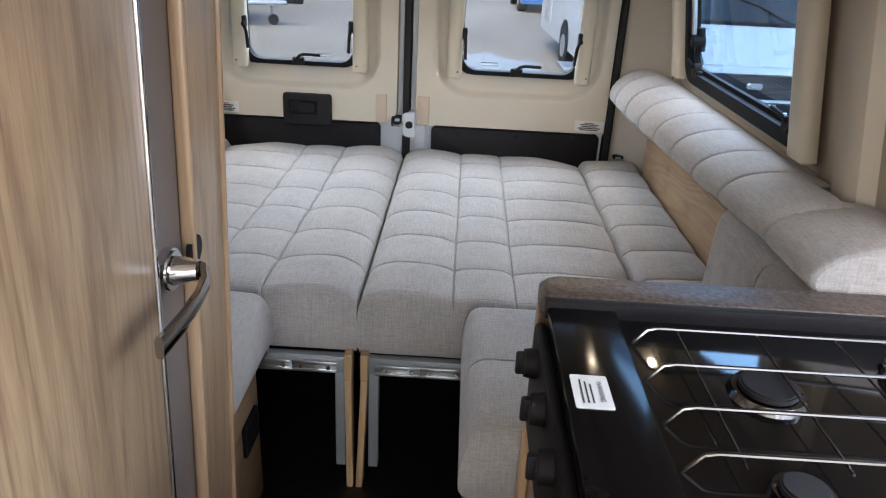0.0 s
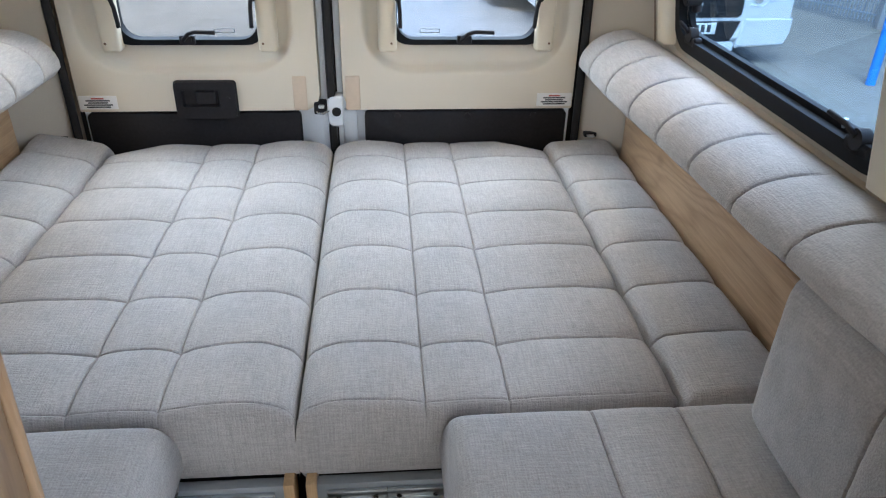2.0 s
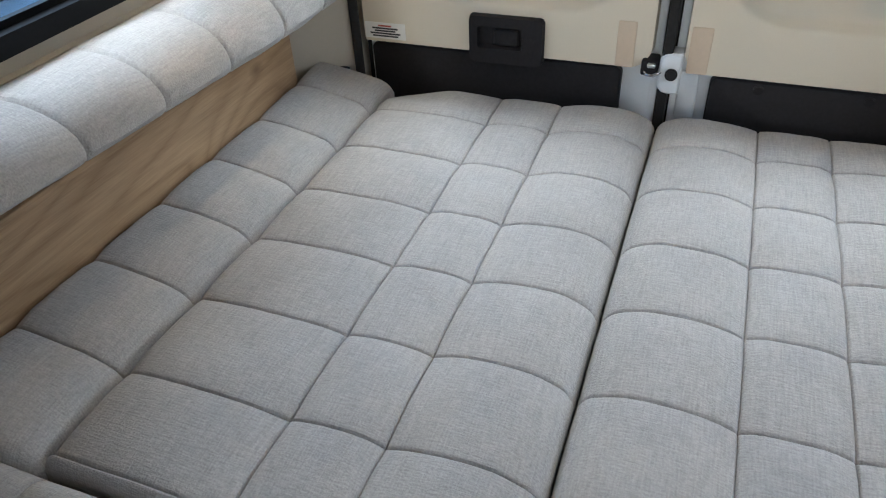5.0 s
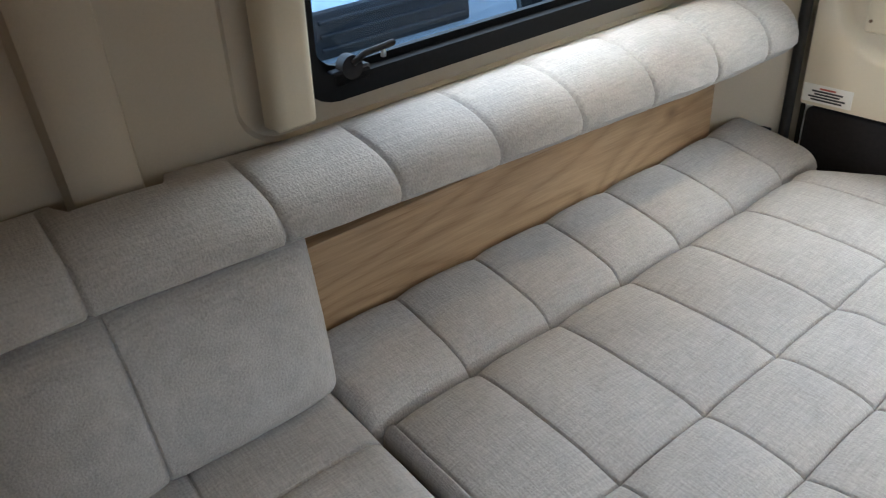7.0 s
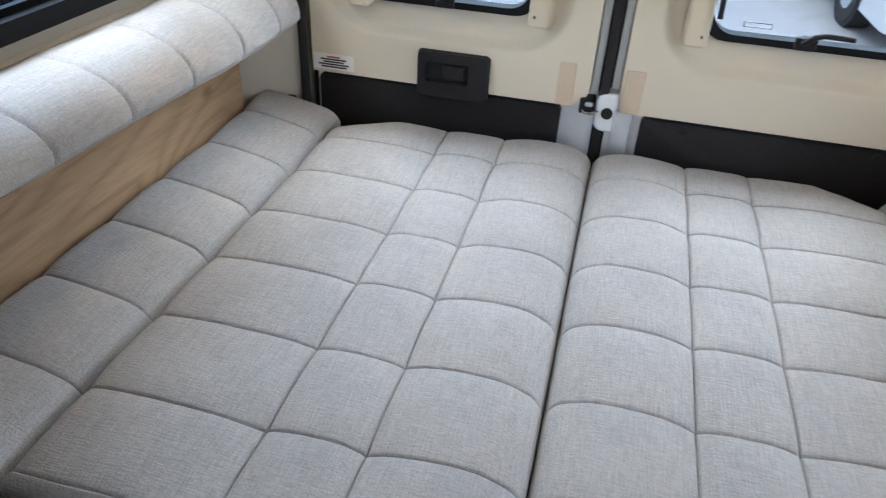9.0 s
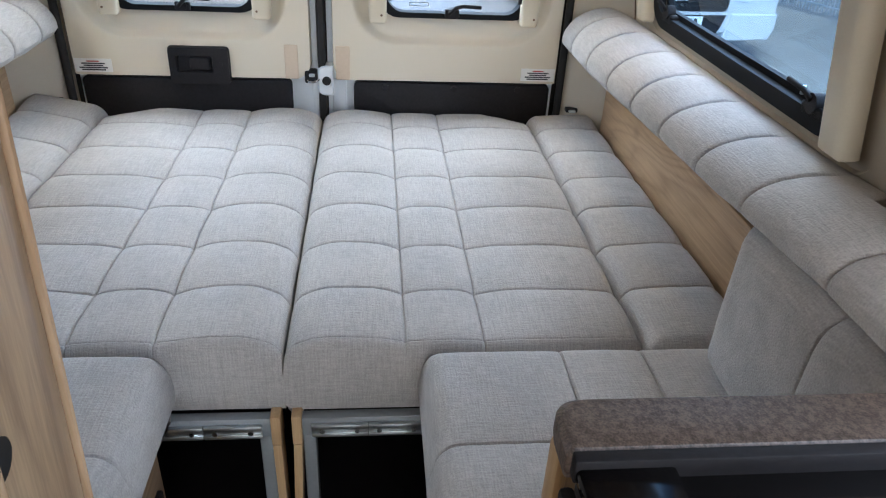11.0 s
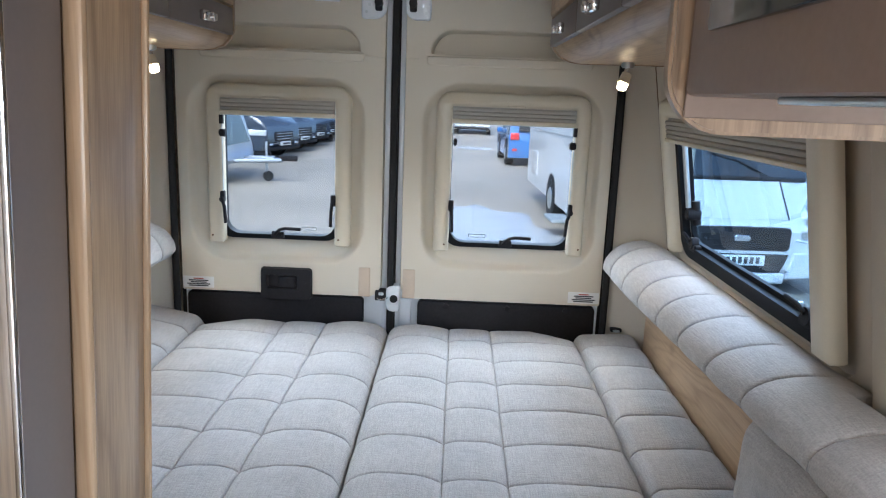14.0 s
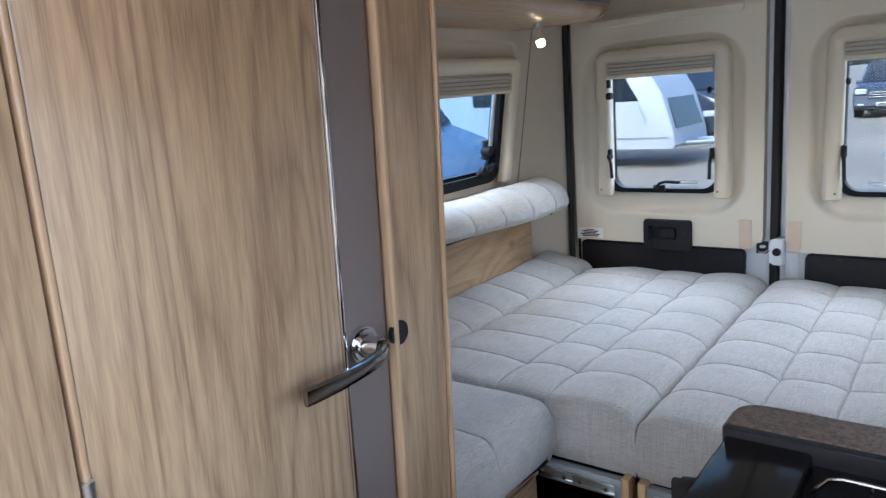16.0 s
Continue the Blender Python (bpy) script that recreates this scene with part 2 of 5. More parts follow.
def box(x0, x1, y0, y1, z0, z1, bevel=0.004, bm=None, seg=2):
    own = bmesh.new()
    bmesh.ops.create_cube(own, size=1)
    for v in own.verts:
        v.co = Vector(((x0 + x1) / 2 + v.co.x * (x1 - x0), (y0 + y1) / 2 + v.co.y * (y1 - y0), (z0 + z1) / 2 + v.co.z * (z1 - z0)))
    if bevel:
        bmesh.ops.bevel(own, geom=own.edges[:], offset=bevel, segments=seg, affect="EDGES", profile=0.5)
    return join(bm, own)


def join(bm, own):
    if bm is None:
        return own
    me = bpy.data.meshes.new("tmp")
    own.to_mesh(me)
    own.free()
    bm.from_mesh(me)
    bpy.data.meshes.remove(me)
    return bm


def cyl(a, b, r, r2=None, seg=20, bm=None, bevel=0.0):
    a, b = Vector(a), Vector(b)
    own = bmesh.new()
    bmesh.ops.create_cone(own, cap_ends=True, segments=seg, radius1=r, radius2=r if r2 is None else r2, depth=(b - a).length)
    if bevel:
        bmesh.ops.bevel(own, geom=[e for e in own.edges if len([f for f in e.link_faces if len(f.verts) > 4]) == 1], offset=bevel, segments=2, affect="EDGES")
    bmesh.ops.transform(own, matrix=Matrix.Translation((a + b) / 2) @ (b - a).to_track_quat("Z", "Y").to_matrix().to_4x4(), verts=own.verts)
    return join(bm, own)


def tube(points, r, seg=10, bm=None, flat=1.0):
    """A bent rod through the points."""
    own = bmesh.new()
    pts = [Vector(p) for p in points]
    rings = []
    for i, p in enumerate(pts):
        d = (pts[min(i + 1, len(pts) - 1)] - pts[max(i - 1, 0)]).normalized()
        up = Vector((0, 0, 1)) if abs(d.z) < 0.9 else Vector((1, 0, 0))
        s = d.cross(up).normalized()
        u = s.cross(d)
        rings.append([own.verts.new(p + (s * math.cos(k * 2 * math.pi / seg) + u * flat * math.sin(k * 2 * math.pi / seg)) * r) for k in range(seg)])
    for a, b in zip(rings, rings[1:]):
        for k in range(seg):
            own.faces.new((a[k], a[(k + 1) % seg], b[(k + 1) % seg], b[k]))
    own.faces.new(rings[0]), own.faces.new(rings[-1])
    return join(bm, own)


def rrect(u0, u1, v0, v1, r, n=7):
    """Corner points of a rounded rectangle, counter-clockwise; r is one radius or four (ll, lr, ur, ul)."""
    rs = r if isinstance(r, tuple) else (r, r, r, r)
    out = []
    for (cu, cv, a0), q in zip(((u0, v0, 180), (u1, v0, 270), (u1, v1, 0), (u0, v1, 90)), rs):
        su, sv = (1 if cu == u0 else -1), (1 if cv == v0 else -1)
        for i in range(n):
            a = radians(a0 + 90 * i / (n - 1))
            out.append((cu + su * q + q * math.cos(a), cv + sv * q + q * math.sin(a)))
    return out


def loft(loops, place, bm=None, cap_first=False, cap_last=False, closed=False):
    """Faces between loops of (u, v, w) points with one count; place turns (u, v, w) into the world."""
    own = bmesh.new()
    rings = [[own.verts.new(place(*p)) for p in lp] for lp in loops]
    n = len(rings[0])
    pairs = list(zip(rings, rings[1:])) + ([(rings[-1], rings[0])] if closed else [])
    for a, b in pairs:
        for k in range(n):
            own.faces.new((a[k], a[(k + 1) % n], b[(k + 1) % n], b[k]))
    if cap_first:
        own.faces.new(rings[0])
    if cap_last:
        own.faces.new(rings[-1])
    return join(bm, own)


def at_w(loop, w):
    return [(u, v, w) for u, v in loop]


def ring_plate(outer, inner, w0, w1, place, bm=None):
    """A plate with a hole, from depth w0 to w1."""
    return loft([at_w(outer, w0), at_w(inner, w0), at_w(inner, w1), at_w(outer, w1)], place, bm, closed=True)


def slab(outline, w0, w1, place, bevel=0.0, bm=None):
    """A solid plate of that outline, with a small chamfer on the face at w0."""
    cu, cv = sum(p[0] for p in outline) / len(outline), sum(p[1] for p in outline) / len(outline)
    if not bevel:
        return loft([at_w(outline, w0), at_w(outline, w1)], place, bm, True, True)
    du, dv = max(abs(p[0] - cu) for p in outline), max(abs(p[1] - cv) for p in outline)
    ins = [(cu + (u - cu) * (1 - bevel / du), cv + (v - cv) * (1 - bevel / dv)) for u, v in outline]
    s = 1 if w1 > w0 else -1
    return loft([at_w(ins, w0), at_w(outline, w0 + s * bevel), at_w(outline, w1)], place, bm, True, True)


def arch(u0, u1, v0, v1, i0, i1, iv, r, d=0.0):
    """Outline of an upside-down U: two rails and a head, drawn in by d all round but at the feet."""
    outer = [q for q in rrect(u0 + d, u1 - d, v0, v1 - d, (0.0001, 0.0001, r - d, r - d), 7)]
    inner = [q for q in rrect(i0 - d, i1 + d, v0, iv + d, (0.0001, 0.0001, 0.012, 0.012), 7)]
    # the outline runs up the outside, over the head, down, and back along the inside
    return [outer[7], *outer[14:], outer[0], inner[0], *reversed(inner[14:]), inner[7]]


def axis_points(a, b, r, seams, step, fine):
    """Sample places from a to b: dense at the rounded ends and beside the seams."""
    pts = {a, b}
    for k in range(1, 9):
        d = r * (1 - math.cos(k * math.pi / 16))
        pts |= {a + d, b - d}
    for s in seams:
        pts |= {s + q for q in (-3 * fine, -1.7 * fine, -fine, -0.4 * fine, 0.0, 0.4 * fine, fine, 1.7 * fine, 3 * fine)}
    x = a + r
    while x < b - r:
        pts.add(x)
        x += step
    out = []
    for p in sorted(q for q in pts if a <= q <= b):
        if not out or p - out[-1] > fine * 0.2 or p in seams:
            out.append(p)
    return out


def quilt(x0, x1, y0, y1, thick, sx, sy, puff=(0.011, 0.008), r=0.035, bulge=0.012, shape=None, seed=0, clip=None):
    """A quilted cushion in its own frame: x across, y along, top near z = 0, bottom at -thick. Stitch lines sx and sy pull the
    cover down; shape moves each point afterwards; clip(x, y) gives the height's fall at cut-off corners."""
    gx, gy = axis_points(x0, x1, r, sx, 0.014, 0.003), axis_points(y0, y1, r, sy, 0.014, 0.003)
    bx, by = [x0, *sx, x1], [y0, *sy, y1]

    def swell(p, edges):
        for a, b in zip(edges, edges[1:]):
            if a <= p <= b:
                return 1 - abs(2 * (p - a) / (b - a) - 1) ** 3.4
        return 0

    fx, fy = [swell(p, bx) for p in gx], [swell(p, by) for p in gy]

    def rim(p, a, b):
        d = min(p - a, b - p)
        return 0 if d >= r else r - math.sqrt(max(0, r * r - (r - d) ** 2))

    rx, ry = [rim(p, x0, x1) for p in gx], [rim(p, y0, y1) for p in gy]
    gxs = [0.0046 * max([math.exp(-((p - q) / 0.0019) ** 2) for q in sx] + [0]) for p in gx]
    gys = [0.0046 * max([math.exp(-((p - q) / 0.0019) ** 2) for q in sy] + [0]) for p in gy]
    own = bmesh.new()
    nx, ny = len(gx), len(gy)
    top = []
    for j, y in enumerate(gy):
        row = []
        for i, x in enumerate(gx):
            edge = min(r, math.hypot(rx[i], ry[j]))
            ends = (0.35 + 0.65 * min(1, (y1 - y) / 0.14)) * min(1, 0.25 + (y - y0) / 0.16)
            z = puff[0] * fx[i] * ends + puff[1] * fy[j] - edge - max(gxs[i], gys[j])
            z += 0.0025 * noise.noise(Vector((x * 9 + seed, y * 9, seed))) + 0.0012 * noise.noise(Vector((x * 35, y * 35 + seed, 2)))
            row.append(own.verts.new((x, y, z)))
        top.append(row)
    for j in range(ny - 1):
        for i in range(nx - 1):
            own.faces.new((top[j][i], top[j][i + 1], top[j + 1][i + 1], top[j + 1][i]))
    rimv = [top[0][i] for i in range(nx)] + [top[j][-1] for j in range(1, ny)] + [top[-1][i] for i in range(nx - 2, -1, -1)] + [top[j][0] for j in range(ny - 2, 0, -1)]
    prev = rimv
    for k in range(1, 8):
        f = k / 7
        ring = []
        for v in rimv:
            nxv = (1 if v.co.x >= x1 - 1e-4 else -1 if v.co.x <= x0 + 1e-4 else 0)
            nyv = (1 if v.co.y >= y1 - 1e-4 else -1 if v.co.y <= y0 + 1e-4 else 0)
            q = bulge * math.sin(math.pi * f) - (0.012 * max(0, f - 0.8) / 0.2)
            ring.append(own.verts.new((v.co.x + nxv * q, v.co.y + nyv * q, v.co.z + (-thick - v.co.z) * f)))
        for i in range(len(ring)):
            own.faces.new((prev[i], prev[(i + 1) % len(ring)], ring[(i + 1) % len(ring)], ring[i]))
        prev = ring
    own.faces.new(prev)
    if shape:
        for v in own.verts:
            v.co = shape(v.co.copy())
    return own


# ---- floor, ceiling and shell ----
BED = 0.535
floor = tagged(part("floor", box(-0.95, 0.95, -2.6, 3.05, -0.04, 0.0, 0), FLOOR), "dark vinyl floor of the van", "floor", kind="structure")
ceiling = tagged(part("ceiling", box(-0.95, 0.95, -2.6, 3.06, 1.86, 1.90, 0), CEIL), "pale ceiling board of the van", "ceiling", kind="structure")
WALL_X, LEAN = 0.93, 0.168
WINS = {-1: (1.855, 2.68, 0.914, 1.30), 1: (1.80, 2.68, 0.905, 1.30)}   # y0, y1, z0, z1 of each side window's opening


def wall_place(s):
    """Side wall's own frame: u along the van, v height, w outwards; it leans in above the sills."""
    def place(u, v, w):
        lean = max(0.0, v - 0.86) * LEAN
        return Vector((s * (WALL_X - lean + w), u, v))
    return place


def side_wall(s, name, y0):
    pl = wall_place(s)
    WIN = WINS[s]
    hole = rrect(*WIN, (0.06, 0.06, 0.03, 0.03))
    outer = rrect(1.60, 2.83, 0.86, 1.86, 0.0005)
    dent = rrect(WIN[0] - 0.11, WIN[1] + 0.09, 0.868, WIN[3] + 0.11, 0.07)
    dent2 = rrect(WIN[0] - 0.10, WIN[1] + 0.08, 0.872, WIN[3] + 0.10, 0.065)
    bm = loft([at_w(outer, 0.0), at_w(dent, 0.0), at_w(dent2, 0.012), at_w(hole, 0.012), at_w(hole, 0.03), at_w(outer, 0.03)], pl, closed=True)
    for a, b in ((y0, 1.60),):
        loft([[(a, 0.86, 0), (b, 0.86, 0), (b, 1.86, 0), (a, 1.86, 0)], [(a, 0.86, 0.05), (b, 0.86, 0.05), (b, 1.86, 0.05), (a, 1.86, 0.05)]], pl, bm, True, True)
    loft([[(y0, 0, 0), (2.83, 0, 0), (2.83, 0.86, 0), (y0, 0.86, 0)], [(y0, 0, 0.05), (2.83, 0, 0.05), (2.83, 0.86, 0.05), (y0, 0.86, 0.05)]], pl, bm, True, True)
    return tagged(part(name, bm, WALLVINYL), "beige vinyl-lined side wall of the van", "wall", kind="structure")


side_wall(-1, "wall_left", -2.6)
side_wall(1, "wall_right", 1.21)


def corner_panel(s, name):
    """Moulded panel between a side wall and the rear door's seal."""
    rows = []
    for z in (0.0, 0.45, 0.86, 1.1, 1.4, 1.86):
        lean = max(0, z - 0.86) * LEAN
        w = WALL_X - lean
        rows.append([(w, 2.815, z), (w - 0.008, 2.86, z), (0.80, 2.955, z), (0.772, 2.975, z), (0.772, 3.06, z), (0.97, 3.06, z), (0.97, 2.815, z)])
    bm = loft(rows, lambda a, b, c: Vector((s * a, b, c)), None, True, True)
    return tagged(part(name, bm, WALLVINYL), "beige moulded corner panel beside the rear doors", "wall", kind="structure")


corner_panel(-1, "wall_corner_1")
corner_panel(1, "wall_corner_2")
head = tagged(part("wall_rear", box(-0.95, 0.95, 2.97, 3.06, 1.672, 1.86, 0.01), WALLVINYL), "beige panel above the rear doors", "wall", kind="structure")


def wall_pillar(s, name):
    """Upright trim that covers the van's post between the windows."""
    prof = [(1.505, 0.0), (1.512, -0.03), (1.53, -0.042), (1.575, -0.042), (1.595, -0.034), (1.604, 0.0)]
    bm = loft([[(u, v, w) for u, w in prof] for v in (0.6, 0.86, 1.2, 1.6, 1.859)], wall_place(s), None, True, True)
    return tagged(part(name, bm, WALLVINYL), "beige upright post trim on the side wall", "trim", kind="structure")


wall_pillar(-1, "trim_1")
wall_pillar(1, "trim_2")


# ---- rear doors ----
def bars(u0, u1, v0, v1, rows, place, parent, mat=None, red_first=False):
    """Print too small to read, as plain bars."""
    h = (v1 - v0) / (rows * 1.7)
    for k in range(rows):
        v = v1 - (k + 0.75) * (v1 - v0) / (rows + 0.4)
        q = (u1 - u0) * (0.06 + 0.07 * ((k * 7) % 3) + (0.25 if red_first and k == 0 else 0))
        bm = slab([(u0 + q, v - h / 2), (u1 - q, v - h / 2), (u1 - q, v + h / 2), (u0 + q, v + h / 2)], -0.0004, 0.0002, place)
        part("print_line", bm, REDINK if red_first and k == 0 else INK, parent, smooth=False)


def rear_window(s, door_name):
    """Hinged acrylic window of a rear door with its cream roller-blind frame and black catches."""
    pl = lambda a, z, w: Vector((s * a, 3.022 + w, z))
    e = 0.0 if s > 0 else -0.026
    win = thing(door_name, (s * 0.4, 3.0, 0.82), "framed acrylic window with cream blind in a rear door", "window", kind="structure")
    fr = ring_plate(rrect(0.178, 0.652 + e, 0.815, 1.345, 0.06), rrect(0.202, 0.618 + e, 0.831, 1.325, 0.052), -0.012, 0.025, pl)
    part("window_frame", fr, FRAME, win, "black rubber-edged frame")
    pane = part("pane", slab(rrect(0.196, 0.634 + e, 0.828, 1.327, 0.045), 0.020, 0.026, pl), PANE, win)
    pane.visible_shadow = False
    shape = lambda d: arch(0.146, 0.668 + e, 0.808, 1.352, 0.200, 0.614 + e, 1.302, 0.051, d)
    u = loft([at_w(shape(0), -0.006), at_w(shape(0), -0.036), at_w(shape(0.003), -0.043), at_w(shape(0.010), -0.048)], pl, None, True, True)
    bf = part("blind_frame", u, CREAM, win, "cream plastic blind frame")
    for a0, a1 in ((0.146, 0.200), (0.614 + e, 0.668 + e)):
        part("end_cap", slab(rrect(a0 + 0.004, a1 - 0.004, 0.802, 0.816, 0.005), -0.045, -0.008, pl, 0.005), CREAM, bf)
        part("rail_screw", cyl(pl((a0 + a1) / 2 + 0.012, 0.828, -0.050), pl((a0 + a1) / 2 + 0.012, 0.828, -0.046), 0.0035, seg=10), OAKDARK, bf)
    bm = None
    for k in range(3):
        bm = box(*sorted((s * 0.198, s * (0.614 + e))), 2.962, 2.978, 1.262 + k * 0.013, 1.274 + k * 0.013, 0.004, bm)
    box(*sorted((s * 0.199, s * (0.613 + e))), 2.968, 2.980, 1.2625, 1.303, 0, bm)
    part("folded_blind", bm, BLINDCLOTH, win)
    part("blind_bar", box(*sorted((s * 0.198, s * (0.614 + e))), 2.958, 2.980, 1.246, 1.262, 0.004), CREAM, win)
    part("pull_tab", box(s * 0.41 - 0.03, s * 0.41 + 0.03, 2.942, 2.95, 1.304, 1.311, 0.003), CREAM, win)
    # catches and stays
    lev = cyl((s * 0.40, 2.975, 0.838), (s * 0.40, 3.0, 0.838), 0.014)
    tube([(s * 0.40 - 0.01, 2.972, 0.838), (s * 0.40 + 0.01, 2.965, 0.858), (s * 0.40 + 0.03, 2.962, 0.864), (s * 0.40 + 0.085, 2.962, 0.862)], 0.006, bm=lev)
    box(s * 0.40 - 0.022, s * 0.40 + 0.022, 2.978, 2.996, 0.822, 0.850, 0.005, lev)
    part("catch", lev, BLACK, win)
    for a, outer in ((0.205, s > 0), (0.618 + e, s < 0)):
        long = a > 0.4
        st = cyl((s * a, 2.972, 0.955), (s * a, 2.995, 0.955), 0.009)
        box(s * a - 0.009, s * a + 0.009, 2.974, 2.994, 0.945, 0.985, 0.004, st)
        tube([(s * a, 2.97, 0.965), (s * (a - 0.012 if long else a + 0.004), 2.963, 0.93), (s * (a - 0.016 if long else a + 0.006), 2.962, 0.875)], 0.006, bm=st)
        part("side_catch", st, BLACK, win)
        part("stay_knob", cyl((s * a, 2.968, 1.185), (s * (a - 0.022 if long else a + 0.012), 2.968, 1.185), 0.013, bevel=0.003), BLACK, win)
        if long:
            part("stay_rod", tube([(s * a, 2.985, 1.25), (s * a, 2.985, 0.96)], 0.0045), STEEL, win)
            part("stay_cap", cyl((s * a, 2.985, 1.245), (s * a, 2.985, 1.215), 0.010), BLACK, win)
    # small maker's plate on the pane, as a plain outline
    pm = ring_plate(rrect(s * 0.30 - 0.03, s * 0.30 + 0.03, 0.849, 0.861, 0.001), rrect(s * 0.30 - 0.028, s * 0.30 + 0.028, 0.851, 0.859, 0.001), 0.0185, 0.0195, lambda a, z, w: Vector((a, 3.0 + w, z)))
    part("etched_mark", pm, GREY, win)
    return win


def rear_door(s, name):
    pl = lambda a, z, w: Vector((s * a, 3.022 + w, z))
    e = 0.0 if s > 0 else -0.026
    door = thing(name, (s * 0.02, 3.0, 0.18), "closed white steel rear door with beige liner", "door", kind="structure")
    hole = rrect(0.178, 0.652 + e, 0.815, 1.345, 0.06)
    leaf = loft([at_w(rrect(0.016, 0.748, 0.18, 1.453, 0.006), 0.004), at_w(hole, 0.004), at_w(hole, 0.05), at_w(rrect(0.016, 0.748, 0.18, 1.453, 0.006), 0.05)], pl, closed=True)
    part("leaf", leaf, WHITE, door, "white painted steel leaf")
    part("leaf_top", ring_plate(rrect(0.016, 0.748, 1.4535, 1.664, 0.006), rrect(0.108, 0.652, 1.462, 1.562, 0.01), 0.004, 0.05, pl), WHITE, door)
    inner = 0.033
    loops = [at_w(rrect(inner, 0.750, 0.619, 1.4537, (0.05, 0.006, 0.002, 0.002), 9), 0.004),
             at_w(rrect(inner + 0.003, 0.747, 0.622, 1.4535, (0.05, 0.006, 0.002, 0.002), 9), -0.030)]
    d0 = (0.093, 0.715, 0.732, 1.386)
    for k, (ins, w) in enumerate(((-0.006, -0.030), (0.0, -0.0298), (0.004, -0.0292), (0.010, -0.025), (0.019, -0.011), (0.026, -0.005), (0.036, -0.003))):
        loops.append(at_w(rrect(d0[0] + ins, d0[1] - ins, d0[2] + ins, d0[3] - ins, 0.135 - ins * 0.6, 9), w))
    loops.append(at_w(rrect(0.178, 0.652 + e, 0.815, 1.345, 0.06, 9), 0.003))
    part("liner", loft(loops, pl), LINER, door, "beige moulded liner with a dished window surround")
    # upper liner with the arched shelf pocket
    up = [at_w(rrect(inner, 0.750, 1.4539, 1.660, 0.002, 9), 0.004), at_w(rrect(inner + 0.002, 0.748, 1.4541, 1.658, 0.002, 9), -0.028)]
    for ins, w in ((-0.006, -0.028), (-0.001, -0.0278), (0.002, -0.0245), (0.004, -0.012), (0.008, 0.042)):
        up.append(at_w(rrect(0.118 + ins, 0.640 - ins, 1.470 + ins * 0.3, 1.552 - ins, (0.004, 0.004, 0.03, 0.075), 9), w))
    part("upper_liner", loft(up, pl), LINER, door)
    part("pocket_back", slab(rrect(0.109, 0.651, 1.463, 1.561, 0.006), 0.036, 0.046, pl), LINER, door)
    part("leaf_edge", box(*sorted((s * 0.0155, s * 0.0325)), 3.0225, 3.0255, 0.182, 1.662, 0.001), WHITE, door)
    part("shelf_lip", slab(rrect(0.105, 0.66, 1.434, 1.464, (0.012, 0.012, 0.004, 0.004)), -0.036, -0.024, pl, 0.004), LINER, door)
    part("lower_panel", slab(rrect(0.098, 0.736, 0.19, 0.614, 0.018), -0.020, 0.004, pl, 0.004), BLACK, door, "black lower trim panel")
    for a in (0.20, 0.42, 0.63):
        if s > 0:
            part("trim_clip", cyl(pl(a, 0.596, -0.025), pl(a, 0.596, -0.016), 0.011, bevel=0.002), BLACK, door)
    patch = (0.073, 0.114) if s < 0 else (0.043, 0.087)
    part("adhesive_patch", slab(rrect(patch[0], patch[1], 0.622, 0.728, (0.004, 0.004, 0.004, 0.004)), -0.0322, -0.028, pl, 0.001), PEACH, door)
    lab = part("warning_label", slab(rrect(0.634, 0.744, 0.630, 0.671, 0.002), -0.0318, -0.0295, pl), PAPER, door, "white paper label with small print")
    bars(0.642, 0.736, 0.633, 0.668, 5, lambda a, z, w: pl(a, z, w - 0.0322), lab, red_first=True)
    # hinge-side bolt bracket at the top
    br = slab(rrect(0.030, 0.115, 1.575, 1.668, (0.04, 0.01, 0.01, 0.01)), -0.040, -0.026, pl, 0.004)
    part("bolt_bracket", br, WHITE, door, "white pressed steel bracket")
    bo = box(*sorted((s * 0.045, s * 0.068)), 2.962, 2.984, 1.60, 1.668, 0.005)
    cyl(pl(0.056, 1.625, -0.070), pl(0.056, 1.625, -0.04), 0.013, bm=bo)
    part("top_bolt", bo, BLACK, door)
    for a, z in ((0.088, 1.62), (0.088, 1.645), (0.098, 1.597)):
        part("bracket_screw", cyl(pl(a, z, -0.043), pl(a, z, -0.039), 0.005, seg=10), STEEL, door)
    if s < 0:
        ho = rrect(0.279, 0.465, 0.600, 0.718, (0.02, 0.02, 0.012, 0.012))
        hs = part("handle_housing", loft([at_w(ho, -0.026), at_w(rrect(0.283, 0.461, 0.603, 0.715, 0.014), -0.046), at_w(rrect(0.330, 0.440, 0.640, 0.692, 0.006), -0.048), at_w(rrect(0.334, 0.436, 0.644, 0.688, 0.006), -0.034)], pl, None, True, True), BLACK, door, "black plastic inner handle housing")
        part("pull_lever", slab(rrect(0.340, 0.402, 0.646, 0.686, 0.006), -0.044, -0.0335, pl, 0.004), BLACK, hs)
        part("lock_screw", cyl(pl(0.306, 0.666, -0.049), pl(0.306, 0.666, -0.045), 0.006), BLACK, hs)
        part("door_stay_bracket", slab(rrect(0.185, 0.275, 1.626, 1.642, 0.007), -0.040, -0.026, pl, 0.003), WHITE, door)
        lt = box(-0.054, -0.017, 2.976, 3.026, 0.612, 0.648, 0.005)
        lt = part("latch", lt, BLACK, door, "black latch with steel loop")
